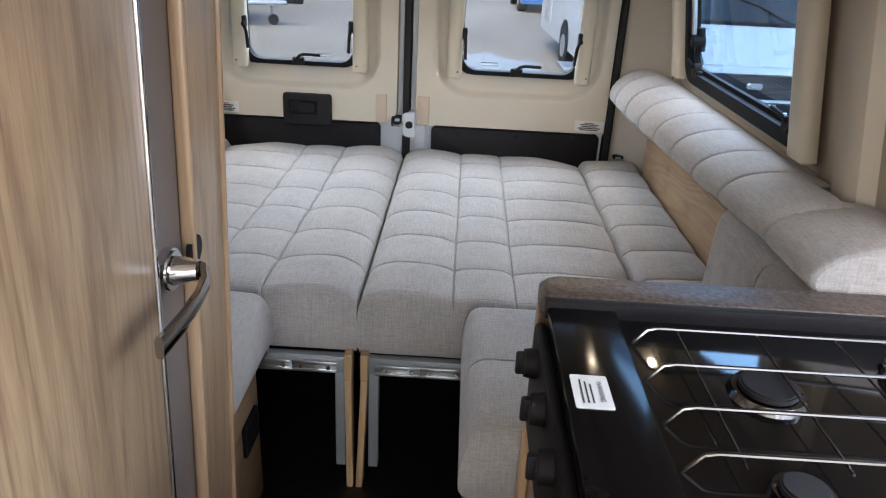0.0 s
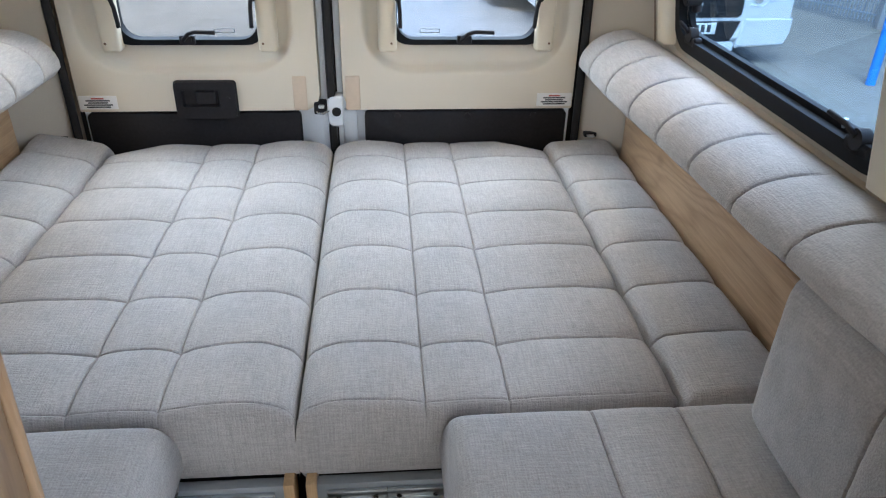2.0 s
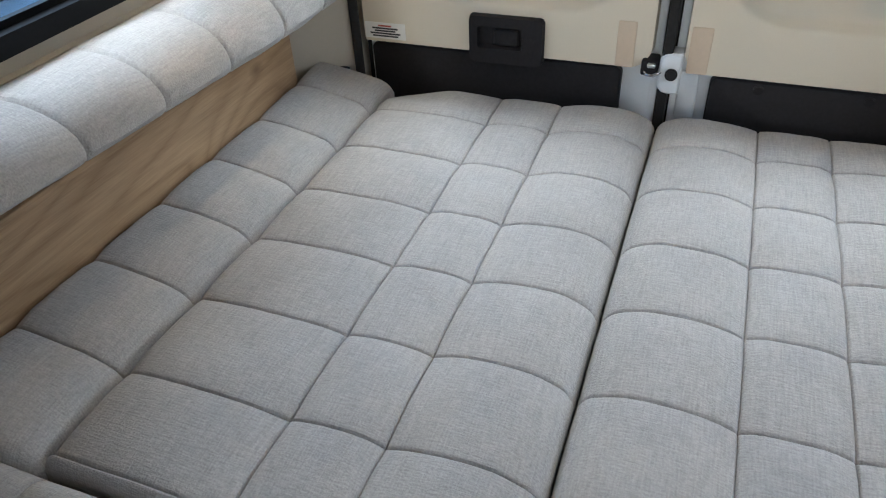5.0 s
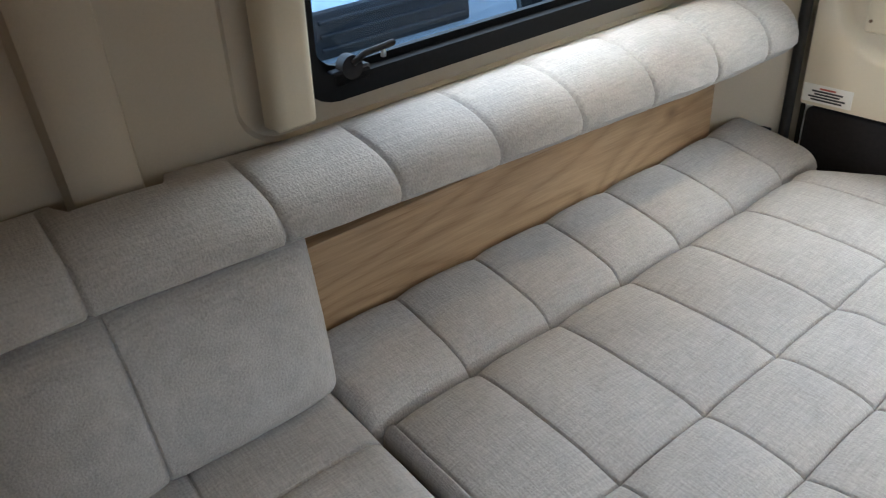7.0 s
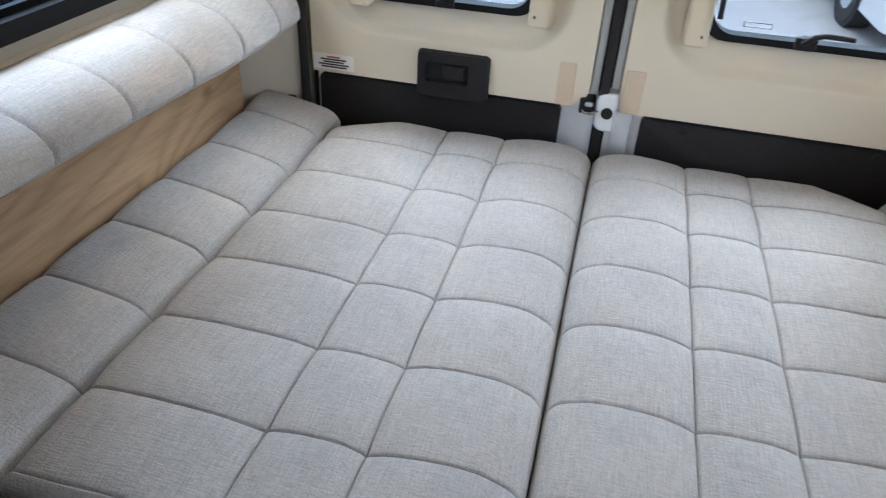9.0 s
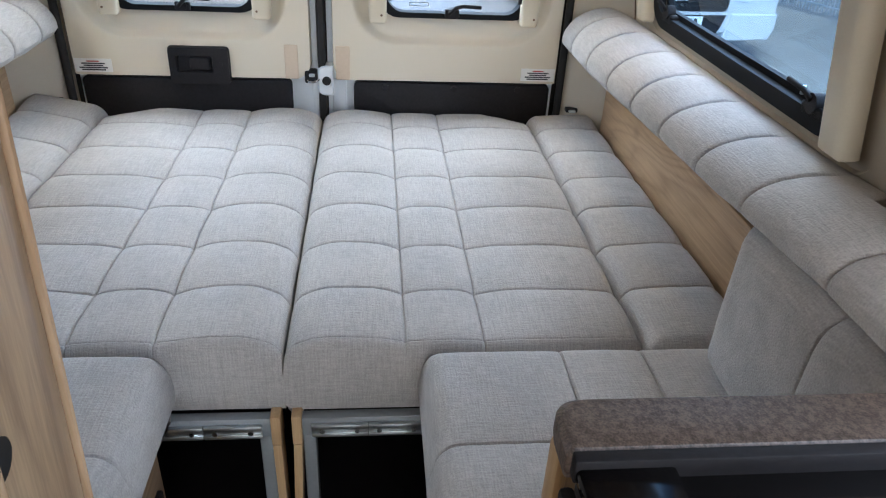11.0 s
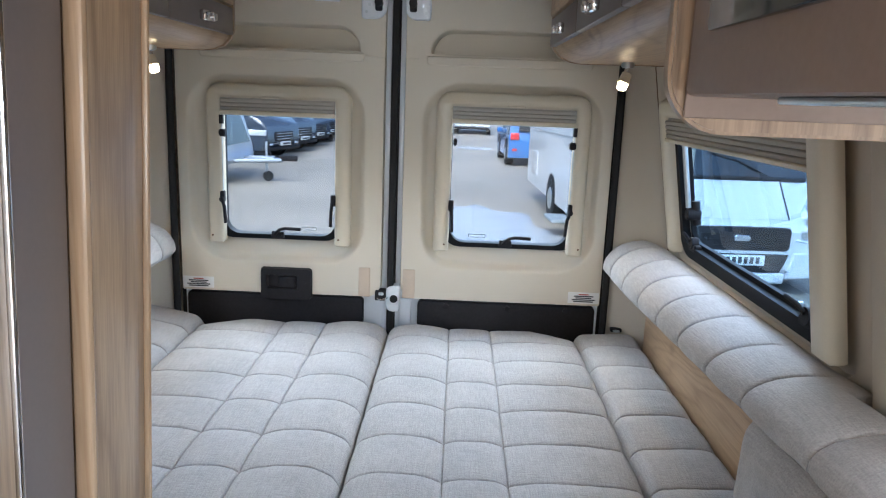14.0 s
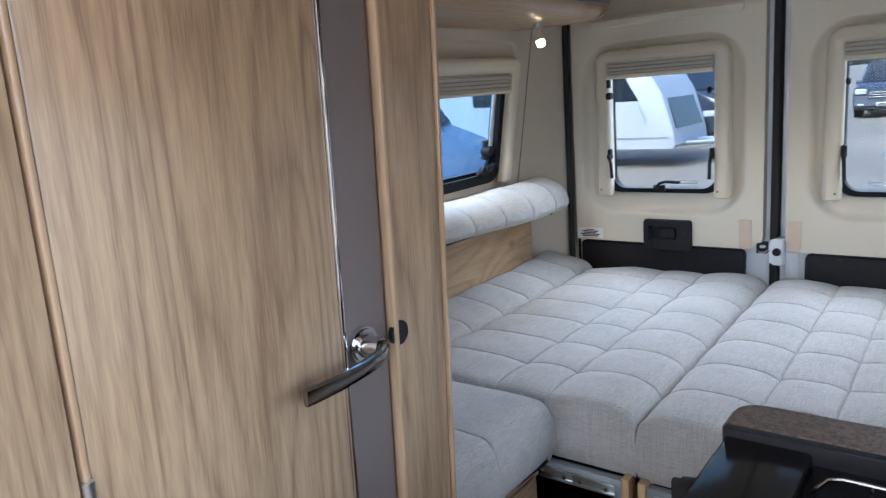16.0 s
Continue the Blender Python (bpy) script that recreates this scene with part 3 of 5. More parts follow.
        part("loop", tube([(-0.044, 2.974, 0.622), (-0.040, 2.966, 0.620), (-0.026, 2.962, 0.620), (-0.014, 2.964, 0.626), (-0.010, 2.972, 0.626)], 0.0035), CHROME, lt)
        part("pawl", box(-0.040, -0.022, 2.968, 2.980, 0.634, 0.644, 0.003), STEEL, lt)
    else:
        part("striker_plate", slab(rrect(-0.014, 0.034, 0.572, 0.668, (0.022, 0.004, 0.004, 0.020)), -0.044, 0.004, pl, 0.005), WHITE, door)
        part("rubber_stop", cyl(pl(0.014, 0.622, -0.054), pl(0.014, 0.622, -0.043), 0.0138, bevel=0.003), RUBBER, door)
        part("edge_plate", slab(rrect(0.03, 0.075, 0.50, 0.615, 0.006), -0.004, 0.006, pl, 0.003), WHITE, door)
    return door


rear_door(-1, "door_1")
rear_door(1, "door_2")
rear_window(-1, "window_1")
rear_window(1, "window_2")
seal = box(-0.011, 0.011, 2.982, 3.045, 0.18, 1.668, 0.004)
box(-0.024, 0.024, 3.0455, 3.085, 0.18, 1.668, 0, seal)
tagged(part("door_seal", seal, RUBBER), "black rubber seal where the rear doors meet", "seal", kind="structure")
jamb = box(-0.80, 0.80, 3.050, 3.10, 1.655, 1.72, 0)
for q in (-1, 1):
    box(*sorted((q * 0.749, q * 0.80)), 3.050, 3.10, 0.0, 1.655, 0, jamb)
box(-0.749, 0.749, 3.050, 3.10, 0.0, 0.185, 0, jamb)
tagged(part("door_frame", jamb, RUBBER, smooth=False), "black steel frame round the rear doors", "door frame", kind="structure")
for s in (-1, 1):
    sl = tube([(s * 0.760, 2.968, 0.15), (s * 0.760, 2.968, 0.8), (s * 0.758, 2.968, 1.35), (s * 0.752, 2.968, 1.62), (s * 0.735, 2.968, 1.664), (s * 0.69, 2.968, 1.672), (0, 2.968, 1.674)], 0.012)
    tagged(part("door_seal", sl, RUBBER), "black rubber seal round a rear door", "seal", kind="structure")


for s in (-1, 1):
    hk = thing("cushion_clip", (s * 0.80, 2.952, 0.553), "small black plastic clip on the corner panel", "clip", "cushion clips")
    part("clip_body", box(*sorted((s * 0.783, s * 0.822)), 2.932, 2.958, 0.546, 0.560, 0.004), BLACK, hk)
    part("clip_tongue", box(*sorted((s * 0.790, s * 0.812)), 2.920, 2.934, 0.550, 0.556, 0.002), STEEL, hk)
    sc = thing("screw_cap", (s * 0.835, 2.925, 0.735), "small dark screw cap on the corner panel", "screw cap", "screw caps")
    part("cap", cyl((s * 0.832, 2.932, 0.735), (s * 0.826, 2.922, 0.735), 0.005, seg=12), BLACK, sc)
    jn = []
    for z in (0.86, 1.1, 1.4, 1.7):
        jn.append((s * (WALL_X - 0.0045 - (z - 0.86) * LEAN), 2.838, z))
    tagged(part("trim_joint", tube(jn, 0.0022, 6), OAKDARK), "dark joint line between wall vinyl and corner panel", "trim", kind="structure")


# ---- side windows ----
def side_window(s, name):
    base = wall_place(s)
    pl = lambda u, v, w: base(u, v, w)
    win = thing(name, (s * 0.93, 2.28, 0.88), "wide acrylic side window in a black frame with cream blind rails", "window", kind="structure")
    y0, y1, z0, z1 = WINS[s]
    part("window_frame", ring_plate(rrect(y0 - 0.012, y1 + 0.012, z0 - 0.012, z1 + 0.01, 0.07), rrect(y0 + 0.022, y1 - 0.022, z0 + 0.024, z1 - 0.02, 0.05), -0.004, 0.018, pl), FRAME, win, "black moulded frame")
    part("pane_frame", ring_plate(rrect(y0 + 0.018, y1 - 0.018, z0 + 0.022, z1 - 0.012, 0.05), rrect(y0 + 0.030, y1 - 0.030, z0 + 0.036, z1 - 0.02, 0.045), 0.020, 0.034, pl), FRAME, win)
    pane = part("pane", slab(rrect(y0 + 0.01, y1 - 0.01, z0 + 0.015, z1 - 0.01, 0.05), 0.036, 0.041, pl), SIDEPANE, win)
    pane.visible_shadow = False
    foot = 0.898 if s > 0 else 0.900
    shape = lambda d: arch(y0 - 0.070, y1 + 0.058, foot, 1.352, y0 + 0.004, y1 + 0.006, 1.296, 0.045, d)
    u = loft([at_w(shape(0), -0.001), at_w(shape(0), -0.018), at_w(shape(0.005), -0.029), at_w(shape(0.012), -0.036), at_w(shape(0.020), -0.038)], pl, None, True, True)
    bf = part("blind_frame", u, CREAM, win, "cream plastic blind frame with a rounded rail")
    for u0, u1 in ((y0 - 0.070, y0 + 0.004), (y1 + 0.006, y1 + 0.058)):
        part("end_cap", slab(rrect(u0 + 0.006, u1 - 0.006, foot - 0.006, foot + 0.010, 0.005), -0.034, -0.002, pl, 0.005), CREAM, bf)
    bm = None
    for k in range(4):
        bm = slab(rrect(y0 - 0.01, y1 + 0.008, 1.238 + k * 0.013, 1.250 + k * 0.013, 0.003), -0.03, -0.012, pl, 0.003, bm)
    slab([(y0 - 0.009, 1.2385), (y1 + 0.007, 1.2385), (y1 + 0.007, 1.297), (y0 - 0.009, 1.297)], -0.02, -0.010, pl, 0.0, bm)
    part("folded_blind", bm, BLINDCLOTH, win)
    part("blind_bar", slab(rrect(y0 - 0.01, y1 + 0.008, 1.226, 1.238, 0.003), -0.034, -0.008, pl, 0.003), CREAM, win)
    for u, reach in ((y0 + 0.08, 0.072), (y1 - 0.09, 0.042)):
        c = slab(rrect(u - 0.035, u + 0.035, z0 + 0.008, z0 + 0.034, 0.006), -0.004, 0.016, pl, 0.004)
        cyl(pl(u, z0 + 0.036, -0.006), pl(u, z0 + 0.036, 0.014), 0.018, bm=c)
        tube([pl(u, z0 + 0.042, -0.006), pl(u + 0.02, z0 + 0.054, -0.010), pl(u + reach, z0 + 0.058, -0.010)], 0.005, bm=c)
        part("catch", c, BLACK, win)
        part("catch_pin", cyl(pl(u + reach, z0 + 0.03, 0.02), pl(u + reach, z0 + 0.045, 0.02), 0.005), STEEL, win)
    part("stay_rod", tube([pl(y1 - 0.05, 1.25, 0.008), pl(y1 - 0.05, 1.04, 0.008)], 0.008), STEEL, win)
    k = cyl(pl(y1 - 0.05, 1.02, 0.0), pl(y1 - 0.05, 1.02, 0.04), 0.018, bevel=0.003)
    cyl(pl(y1 - 0.05, 1.06, 0.03), pl(y1 - 0.05, 0.99, 0.03), 0.012, bm=k)
    part("stay_knob", k, BLACK, win)
    return win


side_window(-1, "window_3")
side_window(1, "window_4")


# ---- bed cushions ----
ROWS = [1.919, 2.095, 2.275, 2.448, 2.629, 2.803]


def cushion(name, label, bm_, m, at, group=""):
    """One padded cushion as a thing with its cover."""
    bmesh.ops.transform(bm_, matrix=m, verts=bm_.verts)
    me_at = thing(name, at, label, "cushion", group)
    part("cover", bm_, FABRIC, me_at)
    return me_at


def bed_cushion(s):
    """A long mattress pad; s is the side of the van."""
    def shape(p):
        a = abs(p.x)
        # the far outer corner is cut off at a slant
        if a > 0.50 and p.y > 2.82:
            p.y -= (a - 0.50) / 0.15 * 0.082 * min(1, (p.y - 2.82) / 0.1)
        p.z += 0.003 * math.sin(p.y * 5 + s)
        # the inner edge sags towards the gap between the pads
        up = max(0, min(1, (p.z + 0.148) / 0.10))
        p.z -= 0.014 * max(0, 1 - (a - 0.003) / 0.075) ** 2 * up
        p.z += 0.009 * math.sin(math.pi * min(1, max(0, a - 0.003) / 0.213)) * up
        return p
    x0, x1 = sorted((s * 0.0012, s * 0.652))
    sx = sorted((0.216, 0.358) if s > 0 else (-0.219, -0.364))
    q = quilt(x0, x1, 1.748, 2.955, 0.148, sx, [1.765] + ROWS, (0.012, 0.007), 0.023, 0.004, shape, 3 + s)
    return cushion("bed_cushion", "light grey quilted bed cushion of ribbed chenille beside its twin", q, pose(0, 0, BED - 0.010), (s * 0.3, 2.3, BED - 0.16), "bed cushions")


def side_strip(s):
    """Narrow backrest pad laid flat between the mattress and the side board; the left one lies tilted up at its outer edge."""
    def shape(p):
        k = (abs(p.x) - 0.66) / 0.21
        p.z += (0.036 * k if s < 0 else 0.006 * k)
        if p.y > 2.7:
            p.z += 0.016 * (p.y - 2.7) / 0.24 * (1 if s < 0 else 0.3)
        # pulled threads at the stitches make the long edges scalloped
        p.z += 0.003 * noise.noise(Vector((p.x * 14, p.y * 6, 3 + s)))
        return p
    x0, x1 = sorted((s * 0.657, s * 0.870))
    q = quilt(x0, x1, 1.733, 2.945, 0.12, [], ROWS, (0.013, 0.008), 0.03, 0.005, shape, 8 + s)
    return cushion("infill_cushion", "narrow light grey quilted infill cushion along the side board", q, pose(0, 0, BED - 0.012), (s * 0.76, 2.3, BED - 0.14), "infill cushions")


def seat(s):
    """Seat cushion in front of the bed, with a rolled inner edge."""
    x0, x1 = sorted((s * (0.250 if s > 0 else 0.200), s * 0.86))
    y0 = 1.285
    sx = sorted((s * 0.485, s * 0.63))
    q = quilt(x0, x1, y0, 1.738, 0.15, sx, [1.50], (0.008, 0.007), 0.034, 0.010, None, 12 + s)
    return cushion("seat_cushion", "light grey quilted seat cushion with a rounded front edge", q, pose(0, 0, BED - 0.001), (s * 0.55, 1.5, BED - 0.17), "seat cushions")


def backrest(s):
    """Upright backrest pad against the side wall."""
    y0, y1 = (1.285, 1.690) if s > 0 else (1.285, 1.744)
    q = quilt(0.0, 0.284, y0, y1, 0.14, [], [1.43 if s > 0 else 1.478], (0.010, 0.008), 0.05, 0.010, None, 20 + s)
    m = Matrix(((0, 0, -s, s * 0.725), (0, 1, 0, 0), (1, 0, 0, BED + 0.006), (0, 0, 0, 1)))
    lean = Matrix.Translation((s * 0.725, 0, BED)) @ Matrix.Rotation(radians(1.2 * s), 4, "Y") @ Matrix.Translation((-s * 0.725, 0, -BED))
    return cushion("backrest_cushion", "light grey quilted backrest cushion leaning on the side wall", q, lean @ m, (s * 0.79, 1.5, BED), "backrest cushions")


def bolster(s):
    """Long padded roll on the ledge under the side window, stitched across at intervals."""
    prof = [(0.905, 0.794), (0.84, 0.790), (0.785, 0.787), (0.762, 0.7875), (0.748, 0.791), (0.738, 0.798), (0.7335, 0.808), (0.734, 0.820), (0.740, 0.832), (0.751, 0.844), (0.767, 0.855), (0.79, 0.864), (0.82, 0.871), (0.855, 0.875), (0.895, 0.874), (0.918, 0.868)]
    seams = [1.467, 1.708, 1.886, 2.070, 2.250, 2.435, 2.625, 2.795]
    y0, y1 = 1.283, 2.925
    ys = axis_points(y0, y1, 0.04, [q for q in seams if q > y0 + 0.05], 0.018, 0.004)
    edges = [y0] + [q for q in seams if q > y0 + 0.05] + [y1]
    cx, cz = 0.83, 0.825
    own = bmesh.new()
    rings = []
    for y in ys:
        a, b = [(p, q) for p, q in zip(edges, edges[1:]) if p <= y <= q][0]
        u = abs(2 * (y - a) / (b - a) - 1)
        puff = 0.007 * (1 - u ** 3) - 0.006 * math.exp(-((1 - u) * (b - a) / 0.007) ** 2)
        d = y1 - y
        cap = 1.0 if d > 0.04 else 0.55 + 0.45 * math.sqrt(max(0, 1 - (1 - d / 0.04) ** 2))
        # the underside climbs towards the seats, and the back rises on the wall there
        low = 0.757 + 0.062 * max(0.0, min(1.0, (2.62 - y) / 1.15))
        high = 0.876 + 0.020 * max(0.0, min(1.0, (1.80 - y) / 0.30))
        ring = []
        for k, (x, z) in enumerate(prof):
            dx, dz = x - cx, z - cz
            q = math.hypot(dx, dz)
            g = cap * (1 + (puff / q if 6 <= k <= 13 else min(0.0, puff) / q if 3 <= k <= 5 else 0))
            px = cx + dx * g
            if 1.49 < y < 1.615 and px > 0.86:
                px = 0.86
            pz = cz + dz * g + 0.002 * noise.noise(Vector((x * 12, y * 12, s)))
            pz = low + (pz - 0.787) / 0.085 * (high - low)
            lean = max(0, pz - 0.86) * LEAN
            ring.append(own.verts.new((s * min(px, 0.928 - lean), y, pz)))
        rings.append(ring)
    n = len(prof)
    for a, b in zip(rings, rings[1:]):
        for k in range(n):
            own.faces.new((a[k], a[(k + 1) % n], b[(k + 1) % n], b[k]))
    own.faces.new(rings[0]), own.faces.new(rings[-1])
    th = thing("bolster_cushion", (s * 0.83, 2.1, 0.785), "long light grey quilted bolster on the ledge below a side window", "cushion", "bolsters")
    part("cover", own, FABRIC, th)
    return th


def side_board(s):
    bm = box(*sorted((s * 0.874, s * 0.892)), 1.40, 2.843, 0.36, 0.752, 0.003)
    ob = part("side_board", bm, OAKY)
    tagged(ob, "oak-effect board on the side wall above the bed", "board", "side boards")
    tagged(part("ledge_board", box(*sorted((s * 0.79, s * 0.925)), 1.30, 2.843, 0.753, 0.766, 0.003), OAKY), "narrow oak ledge carrying a bolster", "board", "ledge boards")
    return ob


for s in (-1, 1):
    bed_cushion(s), side_strip(s), seat(s), backrest(s), bolster(s), side_board(s)


# ---- bed frames and bases below the cushions ----
def bed_frame(s):
    f = thing("pullout_bed", (s * 0.03, 1.75, 0.0), "pull-out bed frame with steel runners and a folding oak leg", "bed", "pull-out beds")
    a, b = sorted((s * 0.026, s * 0.60))
    part("slat_board", box(a, b, 1.80, 2.88, 0.362, 0.374, 0.003), OAKY, f)
    part("front_rail", box(a, b, 1.738, 1.760, 0.330, 0.374, 0.003), GREY, f, "grey painted steel rail")
    for k in range(2):
        c, d = sorted((s * (0.045 + 0.105 * k), s * (0.149 + 0.105 * k)))
        bm = box(c, d, 1.729, 1.737, 0.353, 0.362, 0.001)
        box(c, d, 1.729, 1.737, 0.334, 0.341, 0.001, bm)
        box(c, d, 1.733, 1.737, 0.341, 0.353, 0.0005, bm)
        rn = part("runner", bm, STEEL, f, "zinc plated drawer runner")
        for q in (c + 0.02, d - 0.02):
            part("screw", cyl((q, 1.729, 0.347), (q, 1.734, 0.347), 0.005, seg=10), CHROME, rn)
    lg = box(*sorted((s * 0.028, s * 0.052)), 1.742, 1.772, 0.055, 0.335, 0.003)
    part("steel_leg", lg, GREY, f)
    top = box(*sorted((s * 0.010, s * 0.028)), 1.728, 1.775, 0.318, 0.386, 0.002)
    part("leg_block", top, EDGE, f)
    own = box(-0.008, 0.008, -0.022, 0.022, -0.318, 0.0, 0.002)
    bmesh.ops.transform(own, matrix=pose(s * 0.019, 1.750, 0.317, 0, s * 2.2 if s > 0 else -0.6, 0), verts=own.verts)
    part("oak_leg", own, EDGE, f)
    return f


def seat_base(s):
    x = 0.265 if s > 0 else 0.225
    b = thing("bench_box", (s * x, 1.5, 0.0), "oak-effect seat box under a cushion", "bench", "bench boxes")
    y0 = 1.30 if s > 0 else 1.285
    part("front_panel", box(*sorted((s * x, s * (x + 0.018))), y0, 1.70, 0.0, BED - 0.174, 0.003), OAKY, b)
    part("top_board", box(*sorted((s * x, s * 0.86)), y0, 1.71, BED - 0.186, BED - 0.173, 0.003), OAKY, b)
    # black instead of oak: the shade inside the box is put into the colour
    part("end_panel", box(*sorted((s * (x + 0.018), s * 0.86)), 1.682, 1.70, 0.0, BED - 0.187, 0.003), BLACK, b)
    pl = lambda u, v, w: Vector((s * (x + w), u, v))
    v = ring_plate(rrect(1.57, 1.67, 0.20, 0.28, 0.01), rrect(1.58, 1.66, 0.21, 0.27, 0.006), -0.008, -0.001, pl)
    vent = part("vent", v, BLACK, b, "black slotted vent")
    for k in range(5):
        part("slat", slab(rrect(1.58, 1.66, 0.212 + 0.012 * k, 0.219 + 0.012 * k, 0.001), -0.006, -0.001, pl), BLACK, vent)
    return b


for s in (-1, 1):
    bed_frame(s), seat_base(s)
    # black boxes carry the underbed shade in their colour
    tagged(part("bed_box", box(*sorted((s * 0.62, s * 0.925)), 1.715, 2.90, 0.0, 0.395, 0.004), BLACK), "side locker box under the bed, blackened for the shade there", "locker", "bed boxes")


# ---- washroom wall with its door ----
WX = -0.12
washroom_rear = tagged(part("wall_washroom", box(-0.93, WX - 0.012, 1.222, 1.268, 0, 1.86, 0.002), OAK), "plain oak-effect rear wall of the washroom", "wall", kind="structure")
washroom_side = tagged(part("wall_washroom_side", box(WX - 0.04, WX, -1.2, 0.664, 0, 1.86, 0.003), OAK), "oak-effect washroom side wall", "wall", kind="structure")


def end_post():
    """Rounded oak end post of the washroom wall, with the lock's finger hole in its edge."""
    prof = [(WX - 0.04, 1.143), (WX, 1.143), (WX + 0.002, 1.23), (WX - 0.001, 1.258), (WX - 0.008, 1.266), (WX - 0.02, 1.271), (WX - 0.04, 1.271)]
    th = thing("door_post", (WX, 1.19, 0), "oak-effect end post of the washroom with pale edging", "post")
    part("post", loft([[(x, y, z) for x, y in prof] for z in (0.0, 0.6, 1.2, 1.86)], lambda a, b, c: Vector((a, b, c)), None, True, True), OAK, th)
    part("edging", box(WX - 0.012, WX + 0.006, 1.132, 1.143, 0.0, 1.86, 0.004), POSTEDGE, th)
    k = part("keeper", cyl((WX - 0.004, 1.146, 0.900), (WX + 0.0030, 1.146, 0.900), 0.019, seg=28), RUBBER, th, "dark keeper recess in the post")
    part("keeper_slot", box(WX + 0.002, WX + 0.0050, 1.134, 1.142, 0.884, 0.916, 0.002), CHROME, k)
    part("end_edging", box(WX - 0.014, WX + 0.004, 1.262, 1.270, 0.0, 1.86, 0.004), POSTEDGE, th)
    return th


post_thing = end_post()
wd = thing("washroom_door", (WX, 0.85, 0.02), "closed oak-effect washroom door with a taupe strip and chrome lever", "door")
part("door_panel", box(WX - 0.03, WX - 0.001, 0.676, 1.030, 0.02, 1.84, 0.004), OAK, wd)
part("taupe_strip", box(WX - 0.03, WX - 0.010, 1.037, 1.130, 0.02, 1.84, 0.002), TAUPE, wd, "taupe vertical strip")
part("chrome_trim", box(WX - 0.02, WX + 0.002, 1.030, 1.037, 0.02, 1.84, 0.003), CHROME, wd)
part("door_edging", box(WX - 0.02, WX + 0.002, 0.6675, 0.6755, 0.02, 1.84, 0.003), POSTEDGE, wd)
hinge = cyl((WX + 0.004, 0.670, 0.82), (WX + 0.004, 0.670, 0.90), 0.006)
part("hinge", hinge, STEEL, wd)


def lever():
    """A flat, tapering blade that sweeps back from the spindle to a square tip."""
    own = bmesh.new()
    line = ((-0.004, 1.090, 0.903, 0.008, 0.004), (0.020, 1.086, 0.903, 0.011, 0.008), (0.036, 1.074, 0.903, 0.012, 0.007), (0.046, 1.050, 0.901, 0.0115, 0.0055), (0.050, 1.015, 0.899, 0.011, 0.005), (0.051, 0.975, 0.898, 0.0115, 0.0045), (0.050, 0.940, 0.898, 0.012, 0.0045), (0.049, 0.914, 0.899, 0.0125, 0.0045))
    rings = []
    for k, (x, y, z, h, t) in enumerate(line):
        a, b = line[max(0, k - 1)], line[min(len(line) - 1, k + 1)]
        d = Vector((b[0] - a[0], b[1] - a[1], 0)).normalized()
        side = Vector((d.y, -d.x, 0))
        ring = []
        for u, v in ((1, 0.55), (0.55, 1), (-0.55, 1), (-1, 0.55), (-1, -0.55), (-0.55, -1), (0.55, -1), (1, -0.55)):
            ring.append(own.verts.new(Vector((WX + x, y, z)) + side * t * u + Vector((0, 0, h * v))))
        rings.append(ring)
    for a, b in zip(rings, rings[1:]):
        for k in range(8):
            own.faces.new((a[k], a[(k + 1) % 8], b[(k + 1) % 8], b[k]))
    own.faces.new(rings[0]), own.faces.new(rings[-1])
    return own


lv = part("lever_handle", lever(), DARKCHROME, wd, "polished chrome lever")
part("rosette", cyl((WX - 0.012, 1.072, 0.905), (WX + 0.004, 1.072, 0.905), 0.027, seg=32, bevel=0.003), CHROME, lv)
part("spindle", cyl((WX + 0.002, 1.072, 0.905), (WX + 0.032, 1.073, 0.907), 0.018, 0.013, 24), CHROME, lv)




def lean_in(ob):
    """The partition leans a little into the aisle with its height."""
    up = origin(ob).z
    if ob.data:
        for v in ob.data.vertices:
            v.co.x += 0.042 * (v.co.z + up - 0.90) + 0.003
    for c in ob.children:
        lean_in(c)


for ob in (washroom_rear, washroom_side, post_thing, wd):
    lean_in(ob)


# ---- kitchen ----
kt = thing("worktop", (0.6, 1.24, 0.80), "brown speckled laminate worktop edge behind the hob", "worktop")
part("top_board", slab(rrect(0.335, 0.925, 1.203, 1.278, (0.004, 0.004, 0.004, 0.03)), 0.833, 0.8075, lambda a, b, c: Vector((a, b, c)), 0.006), WORKTOP, kt)
part("under_edge", slab(rrect(0.336, 0.925, 1.203, 1.277, (0.004, 0.004, 0.004, 0.03)), 0.8070, 0.800, lambda a, b, c: Vector((a, b, c)), 0.002), WORKTOP, kt)
cab = thing("kitchen_cabinet", (0.6, 0.7, 0), "oak-effect kitchen cabinet that carries the hob", "cabinet")
part("end_panel", box(0.345, 0.92, 1.240, 1.262, 0, 0.799, 0.004), OAK, cab)
part("front_panel", box(0.350, 0.366, 0.10, 1.238, 0, 0.70, 0.003), OAK, cab)
part("edge_strip", box(0.336, 0.350, 1.228, 1.262, 0, 0.798, 0.005), EDGE, cab)
hob = thing("gas_hob", (0.6, 0.95, 0.72), "black glass gas hob with chrome pan supports", "hob")
part("hob_body", box(0.345, 0.92, 0.55, 1.199, 0.72, 0.806, 0.004), BLACK, hob)
part("front_strip", box(0.342, 0.436, 0.55, 1.198, 0.806, 0.824, 0.005), HOBSTRIP, hob, "gloss black front strip")
part("hob_glass", box(0.438, 0.915, 0.56, 1.192, 0.806, 0.811, 0.002), HOBGLASS, hob)
